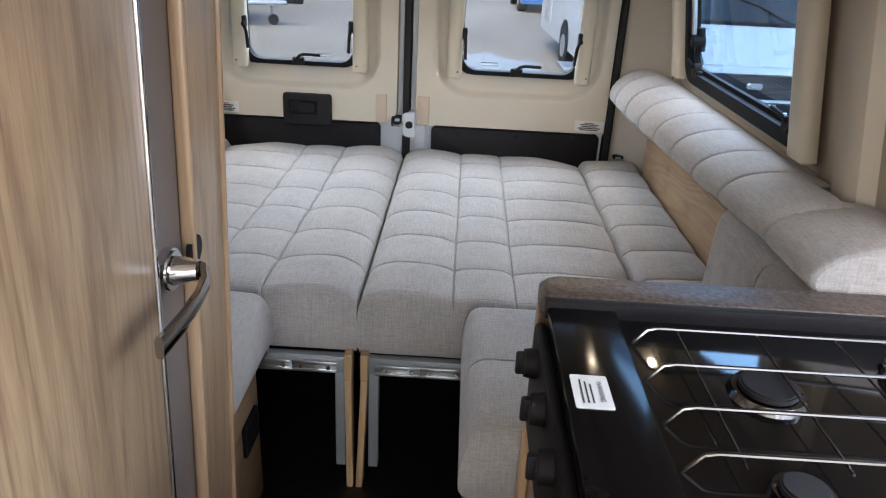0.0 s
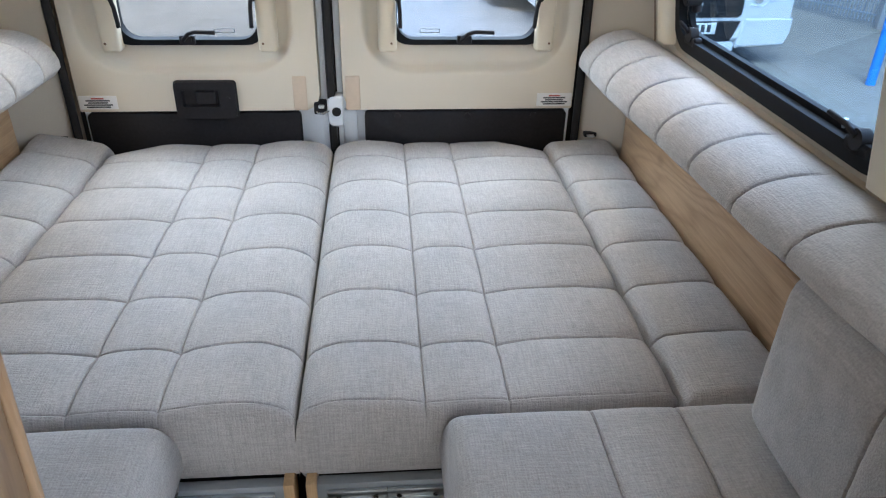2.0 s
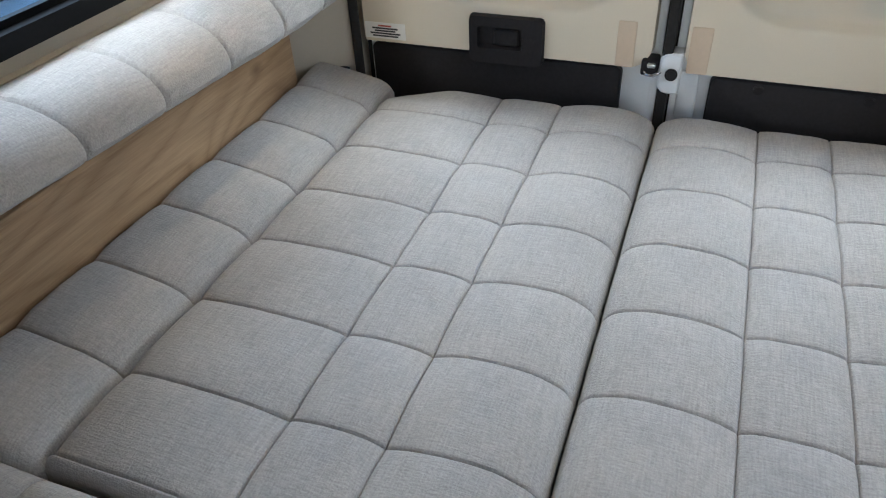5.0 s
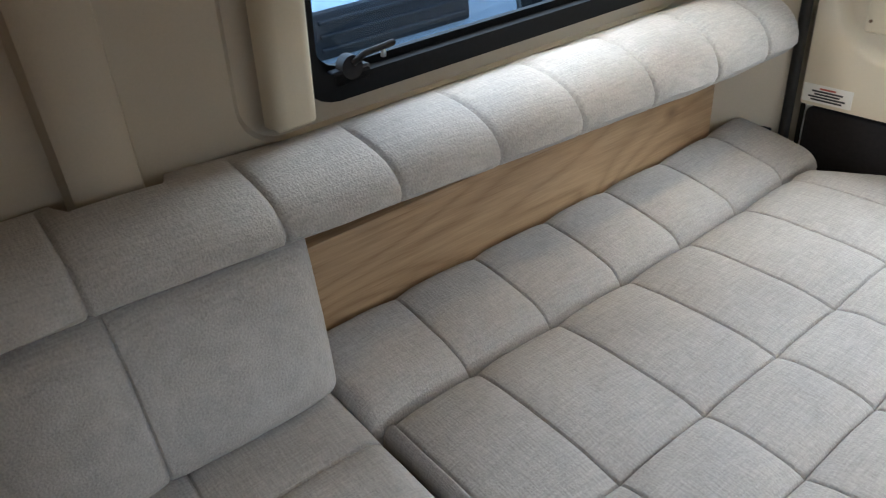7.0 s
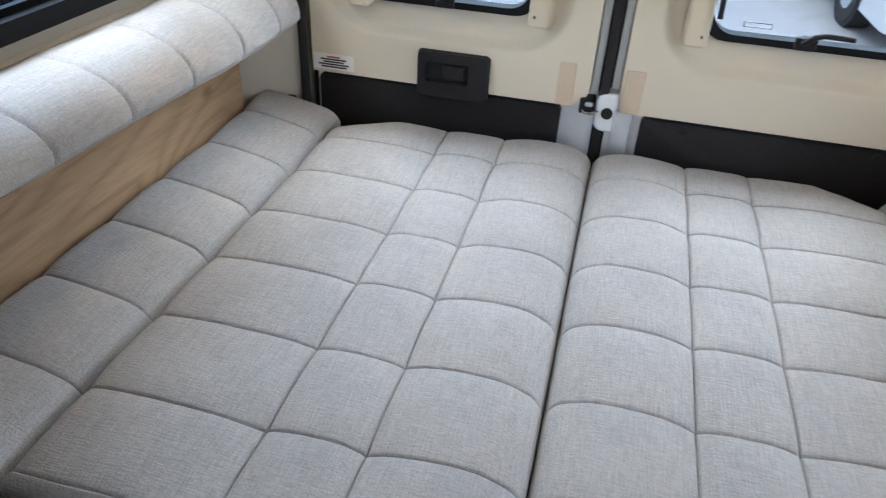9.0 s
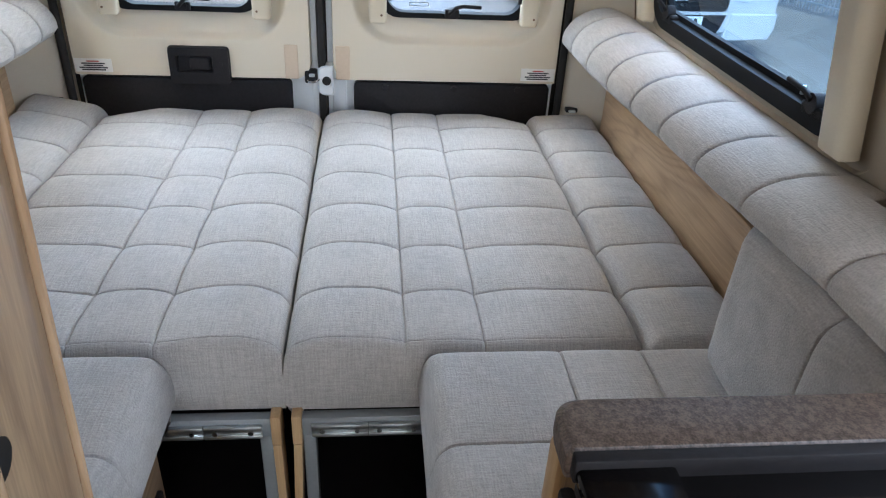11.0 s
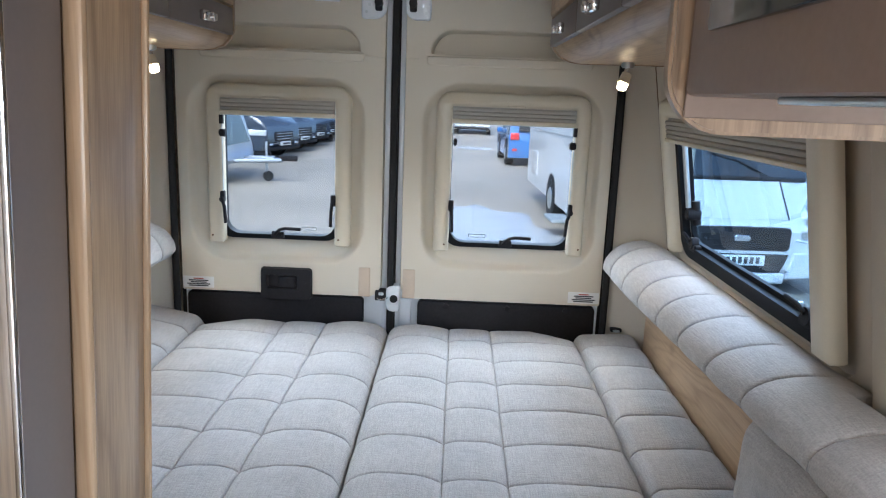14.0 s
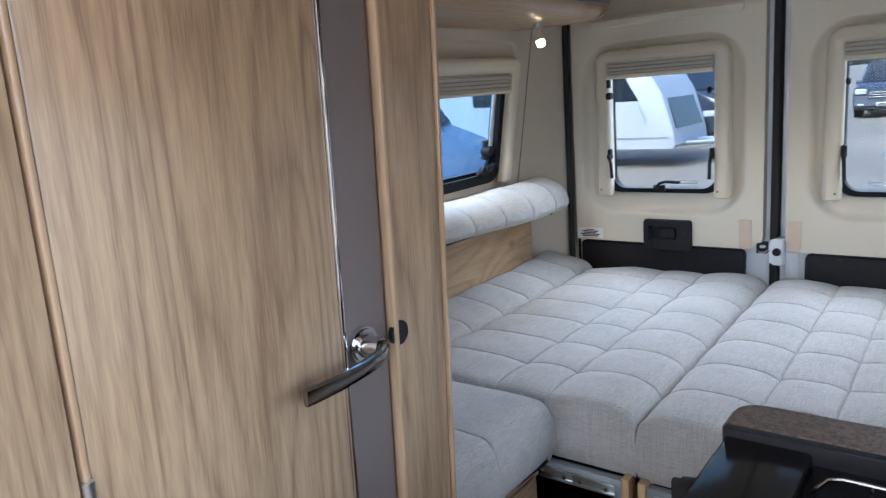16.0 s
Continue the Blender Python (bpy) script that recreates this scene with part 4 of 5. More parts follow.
# hob rim, raised as a black strip to stand for the worktop front's shade
part("glass_rim", box(0.340, 0.920, 1.190, 1.2045, 0.806, 0.8335, 0.002), BLACK, hob)
part("control_panel", box(0.328, 0.344, 0.55, 1.195, 0.64, 0.800, 0.006), BLACK, hob)
for k, y in enumerate((1.13, 1.03, 0.93, 0.83)):
    kb = part("knob", cyl((0.308, y, 0.772), (0.330, y, 0.772), 0.018, 0.021, 24, bevel=0.003), BLACK, hob)
    part("grip", box(0.300, 0.312, y - 0.005, y + 0.005, 0.756, 0.788, 0.003), BLACK, kb)
ps = thing("pan_support", (0.62, 1.0, 0.812), "chrome wire pan support on the hob", "pan support")
for y in (1.128, 1.045, 0.962, 0.888):
    part("long_wire", tube([(0.445, y, 0.812), (0.462, y, 0.833), (0.475, y, 0.836), (0.88, y, 0.836), (0.895, y, 0.812)], 0.0026, 8), PANWIRE, ps)
for x in (0.50, 0.60, 0.70, 0.80):
    part("cross_wire", tube([(x, 1.14, 0.831), (x, 0.875, 0.831)], 0.0015, 8), PANWIRE, ps)
for x, y, r in ((0.58, 1.03, 0.045), (0.78, 1.09, 0.038), (0.76, 0.90, 0.038), (0.55, 0.86, 0.032)):
    bn = thing("burner", (x, y, 0.811), "black burner cap on a steel ring", "burner", "burners")
    part("burner_ring", cyl((x, y, 0.811), (x, y, 0.820), r, r * 0.9, 32), PANWIRE, bn)
    part("cap", cyl((x, y, 0.820), (x, y, 0.827), r * 0.78, r * 0.7, 32, bevel=0.002), BLACK, bn)
st = thing("hob_sticker", (0.372, 0.996, 0.8245), "white warning sticker on the hob's front strip", "sticker")
part("paper", slab(rrect(0.351, 0.393, 0.964, 1.028, 0.003), 0.8250, 0.8242, lambda a, b, c: Vector((a, b, c))), PAPER, st)
tc = bpy.data.curves.new("warning_text", "FONT")
tc.body, tc.size, tc.align_x, tc.align_y, tc.extrude = "WARNING", 0.0082, "CENTER", "CENTER", 0.0001
to = new("warning_text", tc)
to.parent = st
to.matrix_basis = pose(0.382 - 0.372, 0.0, 0.0010, 0, 0, -90)
tc.materials.append(INK)
for k in range(3):
    part("print_line", box(0.360 + k * 0.0055, 0.3618 + k * 0.0055, 0.974, 1.018 - 0.004 * k, 0.8249, 0.8254, 0), INK, st, smooth=False)


# ---- overhead lockers ----
def locker(s, y0, y1, out=0.0):
    th = thing("overhead_locker", (s * 0.6, (y0 + y1) / 2, 1.44), "oak-effect overhead locker with a taupe strip and chrome catches", "locker", "overhead lockers")
    pts = [(0.86, 1.444), (0.52, 1.440), (0.488, 1.444), (0.458, 1.456), (0.438, 1.476), (0.428, 1.50), (0.426, 1.859), (0.78, 1.859)]
    pl = lambda a, b, c: Vector((s * (a + out), b, c))
    part("end_panel", loft([[(a, y, z) for a, z in pts] for y in (y1 - 0.016, y1)], pl, None, True, True), OAK, th)
    pin = [(0.86, 1.446), (0.52, 1.442), (0.490, 1.447), (0.462, 1.459), (0.444, 1.478), (0.440, 1.496), (0.440, 1.857), (0.78, 1.857)]
    part("carcass", loft([[(a, y, z) for a, z in pin] for y in (y0, y1 - 0.017)], pl, None, True, True), OAKY, th)
    n = 3
    w = (y1 - 0.03 - y0) / n
    for k in range(n):
        a, b = y0 + k * w + 0.004, y0 + (k + 1) * w - 0.002
        part("taupe_strip", box(*sorted((s * (0.424 + out), s * (0.442 + out))), a, b, 1.486, 1.562, 0.003), TAUPE, th)
        part("locker_door", box(*sorted((s * (0.420 + out), s * (0.440 + out))), a, b, 1.568, 1.85, 0.006), OAKY, th)
        for q in ((a + b) / 2,):
            c = part("catch", box(*sorted((s * (0.408 + out), s * (0.425 + out))), q - 0.045, q + 0.035, 1.502, 1.528, 0.005), CHROME, th, "chrome push catch")
            part("catch_button", box(*sorted((s * (0.400 + out), s * (0.410 + out))), q + 0.0, q + 0.03, 1.505, 1.525, 0.004), CHROME, c)
    return th


locker(-1, 1.275, 2.722, 0.026)
locker(1, 1.275, 2.722, 0.052)


def spot(s):
    x, y = (0.675 if s > 0 else -0.64), 2.55
    th = thing("spot_lamp", (x, y, 1.44), "small lit spot lamp under a locker", "lamp", "spot lamps")
    part("base", cyl((x, y, 1.443), (x, y, 1.428), 0.018, bevel=0.003), STEEL, th)
    part("stem", tube([(x, y, 1.43), (x - s * 0.006, y, 1.415), (x - s * 0.002, y, 1.405)], 0.005), CHROME, th)
    d = Vector((-s * 0.35, -0.2, -0.9)).normalized()
    a = Vector((x, y, 1.412))
    part("housing", cyl(a, a + d * 0.028, 0.014, 0.016, 20), CREAM, th)
    part("bulb", cyl(a + d * 0.026, a + d * 0.046, 0.0145, 0.013, 20, bevel=0.003), BULB, th, "glowing warm bulb")
    ob, data = lamp("spot_light", "SPOT", look(a + d * 0.05, a + d * 0.5), 1.5, (1.0, 0.78, 0.52))
    data.spot_size, data.spot_blend, data.shadow_soft_size = radians(140), 0.6, 0.012
    return th


spot(-1), spot(1)


def kitchen_hood():
    """Overhead kitchen unit: two rounded oak end panels with the cooker hood between them."""
    th = thing("kitchen_hood", (0.65, 0.95, 1.38), "overhead kitchen unit with rounded oak end panels and a lamp strip", "cooker hood")
    for y, z0, x0 in ((1.232, 1.310, 0.422), (0.612, 1.300, 0.437)):
        o = rrect(x0, 0.862, z0, 1.855, (0.055, 0.004, 0.004, 0.004), 9)
        part("end_panel", loft([at_w(o, y), at_w(o, y + 0.018)], lambda a, z, w: Vector((a, w, z)), None, True, True), OAK, th)
        part("panel_edging", loft([at_w(o, y + 0.002), at_w(rrect(x0 - 0.0035, 0.8625, z0 - 0.0035, 1.8555, (0.058, 0.004, 0.004, 0.004), 9), y + 0.002), at_w(rrect(x0 - 0.0035, 0.8625, z0 - 0.0035, 1.8555, (0.058, 0.004, 0.004, 0.004), 9), y + 0.016), at_w(o, y + 0.016)], lambda a, z, w: Vector((a, w, z)), closed=True), OAK, th)
    # added darker sheet on the far panel's near face, standing for its shade
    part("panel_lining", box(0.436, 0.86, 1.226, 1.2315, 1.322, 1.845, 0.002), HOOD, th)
    part("hood_body", box(0.434, 0.86, 0.632, 1.225, 1.342, 1.85, 0.006), HOOD, th)
    part("lamp_strip", box(0.446, 0.474, 0.70, 1.05, 1.3365, 1.3418, 0.002), STEEL, th, "brushed metal lamp strip")
    for y in (0.9, 1.0):
        part("hood_lamp", cyl((0.52, y, 1.343), (0.52, y, 1.336), 0.02, bevel=0.002), CHROME, th)
    part("door_glass", box(0.429, 0.436, 0.66, 1.165, 1.396, 1.68, 0.002), HOBGLASS, th, "dark glass door of the unit")
    return th


kitchen_hood()


# ---- outside ----
GROUND = -0.62
ASPHALT = material("worn damp asphalt", (0.29, 0.25, 0.20), 0.55, vary=0.32, scale=0.35, grain=5, bump=0.3, bump_scale=40)
WET = material("standing water on asphalt", (0.36, 0.36, 0.36), 0.24, vary=0.15, scale=0.8, grain=3)
PAINTWHITE = material("white coachwork", (0.56, 0.57, 0.58), 0.22, vary=0.02, coat=0.5)
PAINTBLACK = material("dark metallic car paint", (0.045, 0.058, 0.080), 0.12, vary=0.1, coat=0.8)
PAINTBLUE = material("blue car paint", (0.04, 0.16, 0.42), 0.2, vary=0.05, coat=0.7)
PAINTSILVER = material("blue-grey car paint", (0.27, 0.30, 0.34), 0.22, 0.2, vary=0.05, coat=0.5)
DARKGLASS = material("dark vehicle glass", (0.02, 0.025, 0.03), 0.05, vary=0.1, coat=0.5)
TYRE = material("tyre rubber", (0.02, 0.02, 0.02), 0.7, vary=0.2)
LENS = material("clear lamp lens", (0.75, 0.8, 0.85), 0.1, 0.3, vary=0.05, coat=0.6)
REDLENS = material("red lamp lens", (0.65, 0.03, 0.04), 0.15, vary=0.05, coat=0.6)
GALV = material("galvanised steel", (0.46, 0.49, 0.52), 0.4, 0.6, vary=0.12)
PAINTTEAL = material("teal car paint", (0.02, 0.26, 0.24), 0.2, vary=0.05, coat=0.7)
BLUEPOST = material("blue painted post", (0.03, 0.22, 0.62), 0.35, vary=0.08)

tagged(part("ground", box(-400, 400, -400, 400, GROUND - 0.2, GROUND, 0), ASPHALT), "worn damp asphalt yard with pale stains", "ground", kind="structure")


def puddle(cx, cy, rx, ry, seed):
    pts = []
    for k in range(72):
        a = k * 2 * math.pi / 72
        q = 1 + 0.35 * noise.noise(Vector((math.cos(a) * 1.6 + seed, math.sin(a) * 1.6, seed))) + 0.18 * noise.noise(Vector((math.cos(a) * 5, math.sin(a) * 5 + seed, 1)))
        pts.append((cx + rx * q * math.cos(a), cy + ry * q * math.sin(a)))
    return tagged(part("puddle", slab(pts, GROUND + 0.006, GROUND - 0.01, lambda a, b, c: Vector((a, b, c))), WET), "shallow bright puddle on the asphalt", "puddle", kind="structure")


puddle(0.4, 9.0, 1.9, 4.6, 2.0)
puddle(-0.6, 17.5, 0.5, 2.2, 5.0)
puddle(0.9, 29, 0.7, 0.8, 9.0)


def wheel(parent, m, x, y, r, w):
    """Tyre and rim on a vehicle; y's sign tells the outer side."""
    o = 1 if y > 0 else -1
    t = cyl((x, y - o * w, r), (x, y, r), r, seg=28, bevel=0.03)
    bmesh.ops.transform(t, matrix=m, verts=t.verts)
    wh = part("wheel", t, TYRE, parent)
    t = cyl((x, y - o * 0.02, r), (x, y + o * 0.012, r), r * 0.62, r * 0.5, 24)
    bmesh.ops.transform(t, matrix=m, verts=t.verts)
    part("rim", t, STEEL, wh)


def hull(profile, width, tuck, belt):
    """A body from its side outline: full width below the belt line, drawn in above it, with softened flanks."""
    def loop(f):
        out = []
        for x, z in profile:
            k = max(0.0, z - belt)
            w = (width / 2 - k * tuck)
            if abs(f) == 1:
                out.append((x * 0.985, math.copysign(w, f), z * 0.99 + 0.01))
            else:
                out.append((x, math.copysign(w - 0.05, f), z))
        return out
    return loft([loop(f) for f in (-1, -0.9, 0.9, 1)], lambda a, b, c: Vector((a, b, c)), None, True, True)


def vehicle(name, label, category, group, x, y, turn, paint, L, W, H, shape, tail=False):
    """A parked road vehicle; its own x axis points forwards, from the back at 0 to the front at L."""
    m = pose(x, y, GROUND, 0, 0, turn)
    th = thing(name, (x, y, GROUND), label, category, group)
    g = 0.26
    if shape == "car":
        prof = [(0.05, g), (0.0, 0.55), (0.04, H * 0.55), (0.22, H * 0.93), (0.5, H), (L * 0.52, H), (L * 0.70, H * 0.64), (L * 0.93, H * 0.56), (L * 0.99, H * 0.42), (L, 0.40), (L * 0.97, g)]
        belt, scr, hood = H * 0.58, ((L * 0.53, H * 0.985), (L * 0.695, H * 0.66)), H * 0.45
    elif shape == "van":
        prof = [(0.05, g), (0.0, 0.5), (0.03, H * 0.9), (0.15, H), (L * 0.66, H), (L * 0.70, H * 0.97), (L * 0.83, H * 0.60), (L * 0.96, H * 0.50), (L * 0.995, H * 0.40), (L, 0.45), (L * 0.97, g)]
        belt, scr, hood = H * 0.56, ((L * 0.71, H * 0.95), (L * 0.825, H * 0.62)), H * (0.30 if paint is PAINTBLACK else 0.36)
    else:
        prof = [(0.05, 0.35), (0.0, 0.5), (0.0, H * 0.97), (0.1, H), (L - 1.55, H), (L - 1.25, H * 0.92), (L - 1.10, 2.05), (L - 0.52, 1.20), (L - 0.12, 0.82), (L, 0.70), (L, 0.30), (L - 0.08, 0.22)]
        belt, scr, hood = H * 0.9, ((L - 1.07, 2.0), (L - 0.53, 1.22)), 0.78
    b = hull(prof, W, 0.16 if shape != "coach" else 0.0, belt)
    bmesh.ops.transform(b, matrix=m, verts=b.verts)
    body = part("body", b, paint, th)

    def add(pname, bm, mat, owner=th, lab=""):
        bmesh.ops.transform(bm, matrix=m, verts=bm.verts)
        return part(pname, bm, mat, owner, lab)

    (x0, z0), (x1, z1) = scr
    w0, w1 = W / 2 - max(0, z0 - belt) * 0.16 - 0.10, W / 2 - max(0, z1 - belt) * 0.16 - 0.06
    add("windscreen", loft([[(x0 + 0.012, -w0, z0), (x0 + 0.012, w0, z0), (x1 + 0.012, w1, z1), (x1 + 0.012, -w1, z1)], [(x0 - 0.05, -w0, z0 - 0.03), (x0 - 0.05, w0, z0 - 0.03), (x1 - 0.05, w1, z1 - 0.03), (x1 - 0.05, -w1, z1 - 0.03)]], lambda a, c, d: Vector((a, c, d)), None, True, True), DARKGLASS)
    for o in (-1, 1):
        for a0, a1 in (((0.62, L * 0.38), (L * 0.40, L * 0.585)) if shape == "car" else ((L * 0.60, L * 0.74),) if shape == "van" else ((L * 0.30, L * 0.42), (L * 0.82, L * 0.87))):
            za, zb = (belt + 0.03, H * 0.93) if shape != "coach" else (H * 0.55, H * 0.75)
            ya, yb = W / 2 - max(0, za - belt) * 0.16, W / 2 - max(0, zb - belt) * 0.16
            add("side_glass", loft([[(a0, o * (ya + 0.004), za), (a1, o * (ya + 0.004), za), (a1 - 0.12, o * (yb + 0.004), zb), (a0 + 0.06, o * (yb + 0.004), zb)], [(a0, o * (ya - 0.04), za), (a1, o * (ya - 0.04), za), (a1 - 0.12, o * (yb - 0.04), zb), (a0 + 0.06, o * (yb - 0.04), zb)]], lambda a, c, d: Vector((a, c, d)), None, True, True), DARKGLASS)
        if shape != "coach":
            add("headlight", box(L * (0.88 if shape == "van" else 0.93), L * 0.992, *sorted((o * W * 0.30, o * W * (0.503 if shape == "van" else 0.47))), hood, hood + 0.17, 0.03), LENS)
            add("fog_lamp", box(L * 0.96, L * 1.002, *sorted((o * W * 0.33, o * W * 0.42)), 0.42, 0.48, 0.015), LENS)
        mx = L * (0.715 if shape == "van" else 0.60)
        add("mirror", box(mx, mx + 0.12, *sorted((o * W * 0.49, o * W * 0.58)), belt + 0.02, belt + 0.18, 0.03), paint)
        if tail:
            add("tail_light", box(-0.02, 0.16, *sorted((o * W * 0.33, o * W * 0.475)), H * 0.52, H * 0.66, 0.03), REDLENS)
            add("rear_reflector", box(-0.025, 0.05, *sorted((o * W * 0.36, o * W * 0.44)), 0.46, 0.53, 0.015), REDLENS)
        r = 0.34
        for a in ((0.82, L - 0.85) if shape != "coach" else (L * 0.35, L * 0.84)):
            wheel(th, m, a, o * (W / 2 + 0.012), r, 0.24)
            arch = cyl((a, o * (W / 2 - 0.02), r + 0.03), (a, o * (W / 2 + 0.004), r + 0.03), r + (0.045 if shape == "coach" else 0.085), seg=28)
            add("wheel_arch", arch, BLACK)
    if shape != "coach":
        grille = add("grille", box(L * 0.975, L * 1.004, -W * 0.27, W * 0.27, hood - 0.16, hood + 0.10, 0.02), BLACK)
        for k in range(3):
            add("grille_bar", box(L * 0.99, L * 1.008, -W * 0.25, W * 0.25, hood - 0.115 + 0.075 * k, hood - 0.09 + 0.075 * k, 0.008), CHROME if paint is PAINTBLACK else BLACK, grille)
        add("bumper", box(L * 0.965, L * 1.008, -W * 0.47, W * 0.47, 0.27, 0.38, 0.03), BLACK)
        pt = add("number_plate", box(L * 1.0, L * 1.014, -0.26, 0.26, 0.40, 0.51, 0.004), PAPER)
        add("plate_bar", box(L * 1.0, L * 1.017, -0.21, 0.21, 0.432, 0.478, 0.002), INK, pt)
    if tail:
        add("rear_glass", box(0.03, 0.10, -W * 0.34, W * 0.34, H * 0.68, H * 0.88, 0.02), DARKGLASS)
        add("rear_plate", box(-0.02, 0.02, -0.26, 0.26, H * 0.44, H * 0.51, 0.004), material("yellow plate", (0.75, 0.55, 0.05), 0.4))
    return th


for k in range(4):
    vehicle("panel_van", "dark slate panel van parked nose outwards in a row", "van", "row of vans", -9.9, 22.7 + 2.7 * k, -14, PAINTBLACK, 5.2, 2.0, 2.3, "van")
vehicle("hatchback", "blue hatchback seen from behind on the yard", "car", "", 2.6, 21.8, 92, PAINTBLUE, 4.1, 1.8, 1.5, "car", True)
vehicle("hatchback", "teal hatchback beyond the row of vans", "car", "", -5.7, 36.0, -90, PAINTTEAL, 4.0, 1.75, 1.5, "car")
vehicle("pickup", "dark grey parked car facing the van", "car", "", -2.1, 32.6, -90, PAINTBLACK, 4.9, 1.9, 1.75, "car")
vehicle("panel_van", "white panel van facing across the yard", "van", "", 1.1, 45.0, -92, PAINTWHITE, 5.2, 2.0, 2.3, "van")
vehicle("panel_van", "white van parked beyond the dark car", "van", "", -1.6, 42.0, -88, PAINTWHITE, 5.0, 1.9, 2.2, "van")
vehicle("panel_van", "blue-grey panel van parked nose towards the camper", "van", "vans alongside", -8.75, 3.75, 0, PAINTSILVER, 5.2, 2.05, 2.45, "van")
vehicle("panel_van", "blue-grey panel van parked nose towards the camper", "van", "vans alongside", -9.1, 6.75, 0, PAINTSILVER, 5.2, 2.05, 2.45, "van")


def motorhome():
    """White coachbuilt motorhome parked facing the van's tail."""
    th = vehicle("motorhome", "white coachbuilt motorhome with a black grille", "motorhome", "", 2.76, 15.29, -86.5, PAINTWHITE, 7.4, 2.2, 2.9, "coach")
    m = pose(2.76, 15.29, GROUND, 0, 0, -86.5)

    def add(pname, bm, mat, lab="", owner=th):
        bmesh.ops.transform(bm, matrix=m, verts=bm.verts)
        return part(pname, bm, mat, owner, lab)

    L = 7.4
    flat = lambda a, b, c: Vector((c, a, b))
    bn = add("bonnet", loft([[(L - 0.495, -0.56, 1.19), (L - 0.495, 0.56, 1.19), (L - 0.105, 0.52, 0.815), (L - 0.105, -0.52, 0.815)], [(L - 0.56, -0.56, 1.14), (L - 0.56, 0.56, 1.14), (L - 0.2, 0.52, 0.77), (L - 0.2, -0.52, 0.77)]], lambda a, b, c: Vector((a, b, c)), None, True, True), PAINTWHITE)
    for o in (-1, 1):
        add("bonnet_gap", tube([(L - 0.49, o * 0.575, 1.19), (L - 0.10, o * 0.535, 0.815)], 0.008, 6), INK, "", bn)
    add("scuttle", box(L - 0.60, L - 0.47, -0.86, 0.86, 1.18, 1.225, 0.015), BLACK)
    for o in (-0.5, 0.45):
        add("wiper", tube([(L - 0.50, o, 1.235), (L - 0.62, o - 0.30, 1.38), (L - 0.68, o - 0.62, 1.46)], 0.011, 6), BLACK)
    gr = add("grille_surround", slab(rrect(-0.52, 0.52, 0.50, 0.745, (0.05, 0.05, 0.04, 0.04)), L + 0.014, L - 0.08, flat, 0.01), BLACK, "black front grille")
    for k in range(3):
        add("grille_bar", box(L + 0.008, L + 0.020, -0.46, 0.46, 0.545 + 0.06 * k, 0.560 + 0.06 * k, 0.004), RUBBER, "", gr)
    add("badge", slab(rrect(-0.085, 0.085, 0.60, 0.665, 0.028), L + 0.026, L + 0.012, flat, 0.004), CHROME, "", gr)
    add("lower_grille", slab([(-0.44, 0.27), (0.44, 0.27), (0.47, 0.33), (0.52, 0.465), (-0.52, 0.465), (-0.47, 0.33)], L + 0.018, L - 0.06, flat, 0.01), BLACK)
    pt = add("number_plate", box(L + 0.016, L + 0.030, -0.26, 0.26, 0.345, 0.455, 0.004), PAPER)
    for k in range(7):
        add("plate_bar", box(L + 0.028, L + 0.033, -0.215 + 0.063 * k, -0.175 + 0.063 * k, 0.365, 0.435, 0.001), INK, "", pt)
    add("bumper", slab(rrect(-0.50, 0.50, 0.15, 0.262, 0.03), L + 0.022, L - 0.2, flat, 0.02), PAINTWHITE)
    for o in (-1, 1):
        add("bumper_corner", slab([(o * 0.52, 0.20), (o * 1.04, 0.22), (o * 1.085, 0.34), (o * 1.085, 0.49), (o * 0.56, 0.49)], L + 0.016, L - 0.25, flat, 0.02), PAINTWHITE)
        hl = add("lamp_cluster", slab([(o * 0.57, 0.60), (o * 0.72, 0.58), (o * 0.86, 0.70), (o * 0.90, 0.98), (o * 0.84, 1.04), (o * 0.70, 0.90)], L + 0.012, L - 0.30, lambda a, b, c: Vector((c - max(0, b - 0.70) * 0.95, a, b)), 0.02), LENS, "grey lamp cluster with round lenses")
        for u, v in ((0.66, 0.68), (0.73, 0.80), (0.79, 0.93)):
            x = L - max(0, v - 0.70) * 0.95
            add("round_lamp", cyl((x - 0.02, o * u, v), (x + 0.03, o * u, v), 0.045, seg=20), CHROME, "", hl)
    add("entry_step", box(L * 0.52, L * 0.60, -1.42, -1.12, 0.22, 0.27, 0.01), GREY, "grey fold-out step")
    add("locker_door", slab(rrect(0.5, 1.15, 0.55, 1.0, 0.04), -1.112, -1.09, lambda a, b, c: Vector((a, c, b)), 0.006), PAINTWHITE)
    add("waist_line", box(0.02, L * 0.86, -1.113, -1.10, 1.42, 1.45, 0.003), GREY)
    return th


motorhome()


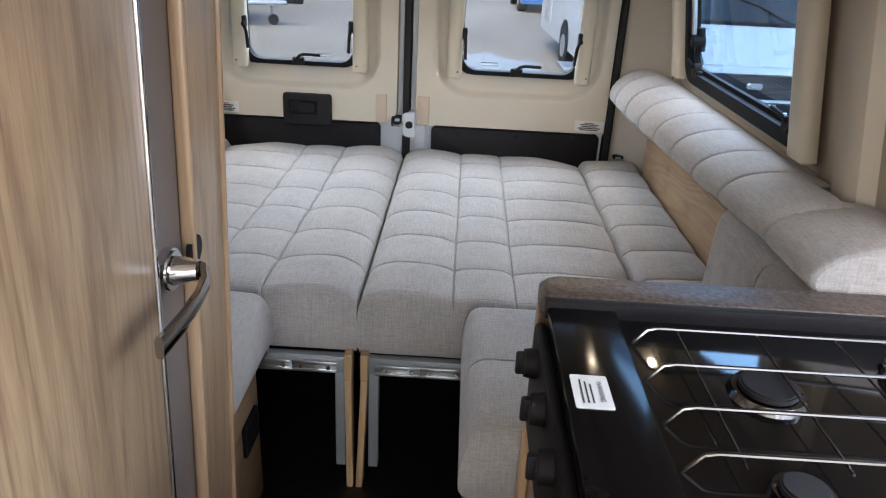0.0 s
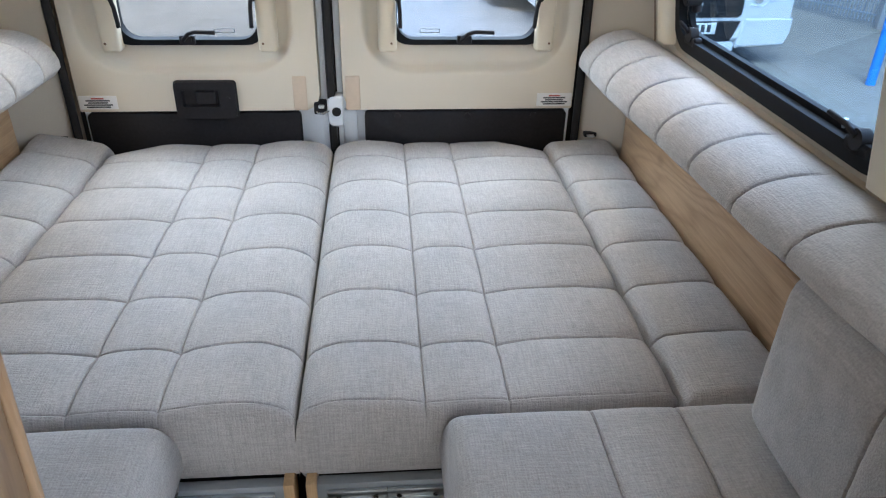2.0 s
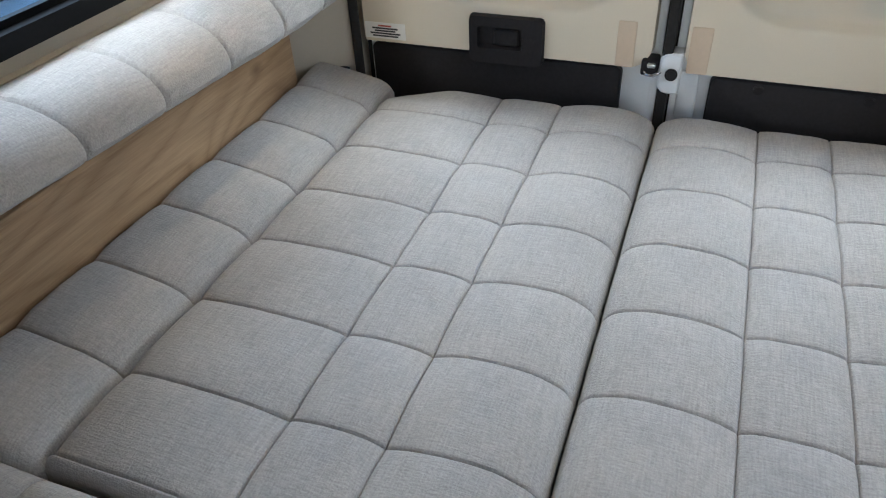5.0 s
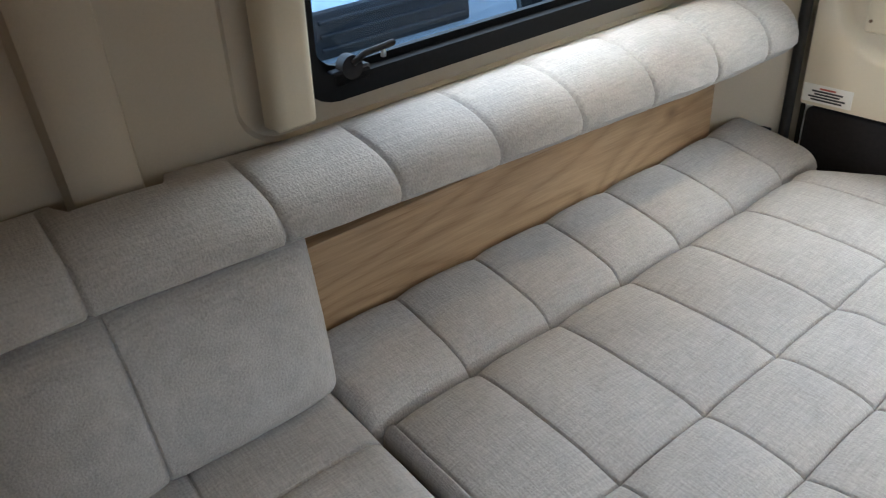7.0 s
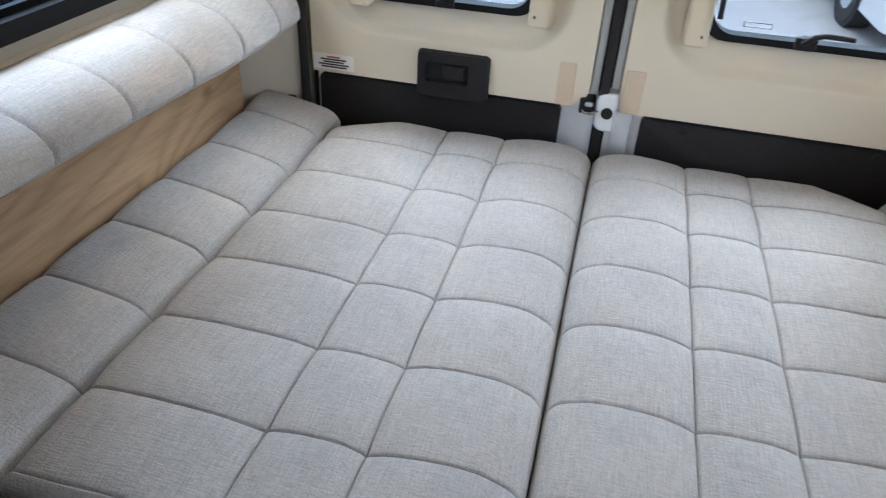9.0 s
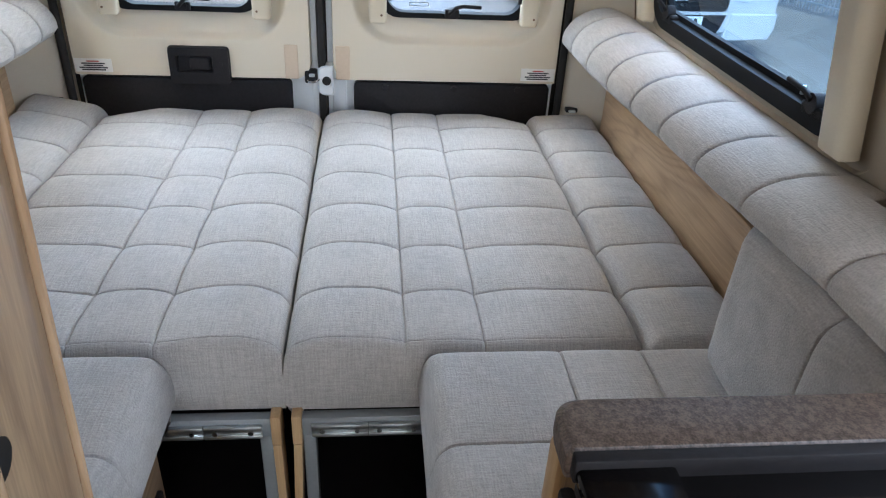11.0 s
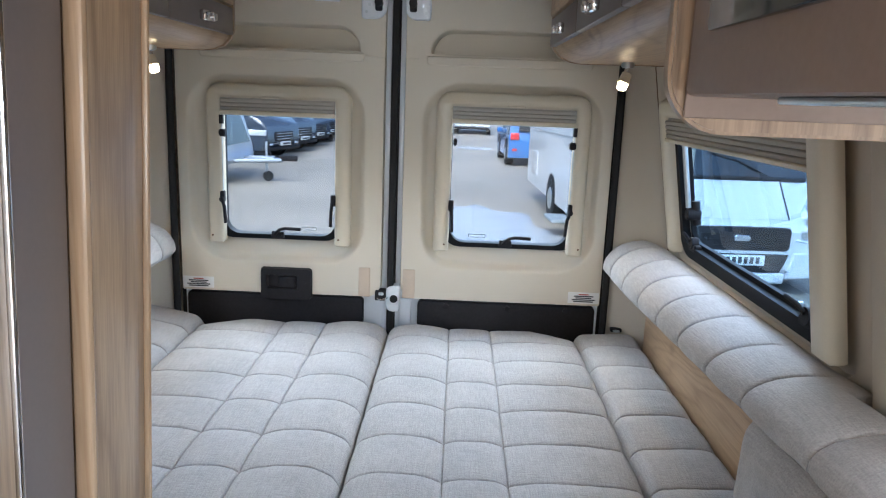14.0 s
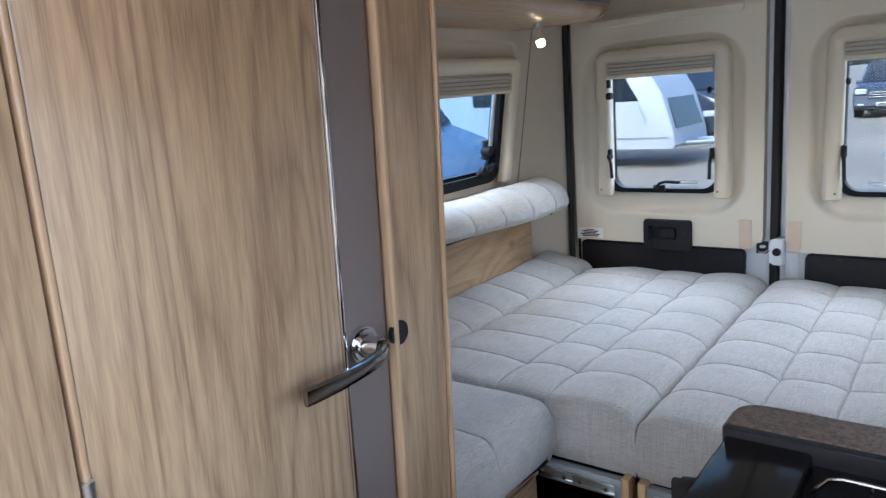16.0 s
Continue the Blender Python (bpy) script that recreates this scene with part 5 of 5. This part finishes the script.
def caravan():
    """White touring caravan with its nose, drawbar and jockey wheel to the yard's middle."""
    m = pose(-10.6, 16.0, GROUND, 0, 0, 0)
    th = thing("caravan", (-10.6, 16.0, GROUND), "white touring caravan with a steel drawbar and jockey wheel", "caravan")

    def add(pname, bm, mat, lab="", owner=th):
        bmesh.ops.transform(bm, matrix=m, verts=bm.verts)
        return part(pname, bm, mat, owner, lab)

    L = 6.1
    prof = [(0.0, 0.42), (0.0, 2.4), (0.15, 2.6), (L - 1.3, 2.6), (L - 0.75, 2.35), (L - 0.28, 1.55), (L - 0.04, 0.75), (L, 0.48), (L - 0.05, 0.40)]
    add("shell", hull(prof, 2.2, 0.02, 2.0), PAINTWHITE)
    add("front_window", loft([[(L - 0.70, -0.85, 2.25), (L - 0.70, 0.85, 2.25), (L - 0.30, 0.9, 1.58), (L - 0.30, -0.9, 1.58)], [(L - 0.8, -0.85, 2.2), (L - 0.8, 0.85, 2.2), (L - 0.4, 0.9, 1.5), (L - 0.4, -0.9, 1.5)]], lambda a, b, c: Vector((a, b, c)), None, True, True), DARKGLASS)
    add("front_locker", loft([[(L - 0.235, -0.8, 1.42), (L - 0.235, 0.8, 1.42), (L - 0.03, 0.85, 0.80), (L - 0.03, -0.85, 0.80)], [(L - 0.32, -0.8, 1.42), (L - 0.32, 0.8, 1.42), (L - 0.12, 0.85, 0.80), (L - 0.12, -0.85, 0.80)]], lambda a, b, c: Vector((a, b, c)), None, True, True), DARKGLASS, "dark front locker lid")
    add("side_window", slab([(L - 2.2, 1.42), (L - 0.74, 1.40), (L - 0.80, 1.50), (L - 1.12, 2.05), (L - 1.2, 2.1), (L - 2.2, 2.1)], -1.112, -1.08, lambda a, b, c: Vector((a, c, b)), 0.01), DARKGLASS)
    add("side_window", slab(rrect(1.2, 2.6, 1.45, 2.1, 0.12), -1.106, -1.08, lambda a, b, c: Vector((a, c, b)), 0.01), DARKGLASS)
    add("grab_handle", tube([(L - 0.62, -1.09, 0.95), (L - 0.60, -1.14, 1.0), (L - 0.72, -1.14, 1.28), (L - 0.74, -1.09, 1.32)], 0.015, 8), GALV)
    add("gas_flap", slab(rrect(L - 1.9, L - 1.72, 0.95, 1.12, 0.02), -1.108, -1.09, lambda a, b, c: Vector((a, c, b)), 0.004), PAINTWHITE)
    add("skirt_line", box(0.1, L - 0.1, -1.112, -1.10, 0.62, 0.65, 0.003), GREY)
    db = tube([(L - 0.4, -0.5, 0.45), (L + 0.9, -0.03, 0.47)], 0.05)
    tube([(L - 0.4, 0.5, 0.45), (L + 0.9, 0.03, 0.47)], 0.05, bm=db)
    box(L + 0.2, L + 0.75, -0.12, 0.12, 0.44, 0.55, 0.02, db)
    add("drawbar", db, GALV, "galvanised drawbar")
    add("hitch", box(L + 0.85, L + 1.25, -0.05, 0.05, 0.46, 0.58, 0.02), BLACK)
    add("handbrake", tube([(L + 0.65, 0.06, 0.55), (L + 0.60, 0.06, 0.85)], 0.018), BLACK)
    jw = add("jockey_tube", cyl((L + 0.55, 0.1, 0.16), (L + 0.55, 0.1, 0.85), 0.028), GALV)
    add("jockey_wheel", cyl((L + 0.58, 0.06, 0.11), (L + 0.58, 0.14, 0.11), 0.11, bevel=0.015), TYRE, "", jw)
    for o in (-1, 1):
        wheel(th, m, 2.6, o * 1.10, 0.33, 0.2)
    return th


caravan()


def fence():
    """Close mesh fence with grey posts beside the yard."""
    a, b = Vector((4.3, 15.5, 0)), Vector((8.6, 4.0, 0))
    th = thing("mesh_fence", (6.4, 9.8, GROUND), "tall grey wire mesh fence on steel posts", "fence")
    d = (b - a).normalized()
    n = 230
    verts, faces = [], []
    side = Vector((-d.y, d.x, 0))
    o = Vector((6.4, 9.8, GROUND))
    for k in range(n):
        p = a + (b - a) * (k / n) - Vector((o.x, o.y, 0))
        q = len(verts)
        for e in (-0.005, 0.005):
            for z in (0.05, 2.6):
                verts.append((p.x + d.x * e, p.y + d.y * e, z))
        faces.append((q, q + 1, q + 3, q + 2))
    me = bpy.data.meshes.new("wire_mesh")
    me.from_pydata(verts, [], faces)
    me.materials.append(GALV)
    w = new("wire_mesh", me)
    w.parent = th
    w.modifiers.new("thickness", "SOLIDIFY").thickness = 0.008
    for z in (0.15, 0.9, 1.65, 2.4):
        part("rail", tube([(a.x, a.y, GROUND + z), (b.x, b.y, GROUND + z)], 0.012, 6), GALV, th)
    for k in range(5):
        p = a + (b - a) * (0.06 + 0.22 * k)
        part("post", box(p.x - 0.05, p.x + 0.05, p.y - 0.12, p.y - 0.02, GROUND, GROUND + 2.7, 0.008), GALV, th)
    return th


fence()
bp_ = thing("post", (4.85, 7.3, GROUND), "bright blue painted steel post beside the fence", "post")
part("shaft", cyl((4.85, 7.3, GROUND), (4.85, 7.3, GROUND + 2.4), 0.045, seg=16), BLUEPOST, bp_)
part("collar", cyl((4.85, 7.3, GROUND + 0.75), (4.85, 7.3, GROUND + 0.80), 0.055, seg=16), BLUEPOST, bp_)

for k in range(4):
    ct = thing("container", (4 + 6.6 * k, 66, GROUND), "blue ribbed storage container at the yard's end", "container", "containers")
    bm = box(1 + 6.6 * k, 7.2 + 6.6 * k, 65, 67.4, GROUND, GROUND + 2.6, 0.03)
    part("body", bm, BLUEPOST, ct)
    for q in range(12):
        part("rib", box(1.3 + 6.6 * k + 0.5 * q, 1.5 + 6.6 * k + 0.5 * q, 64.93, 65.01, GROUND + 0.15, GROUND + 2.45, 0.02), BLUEPOST, ct)
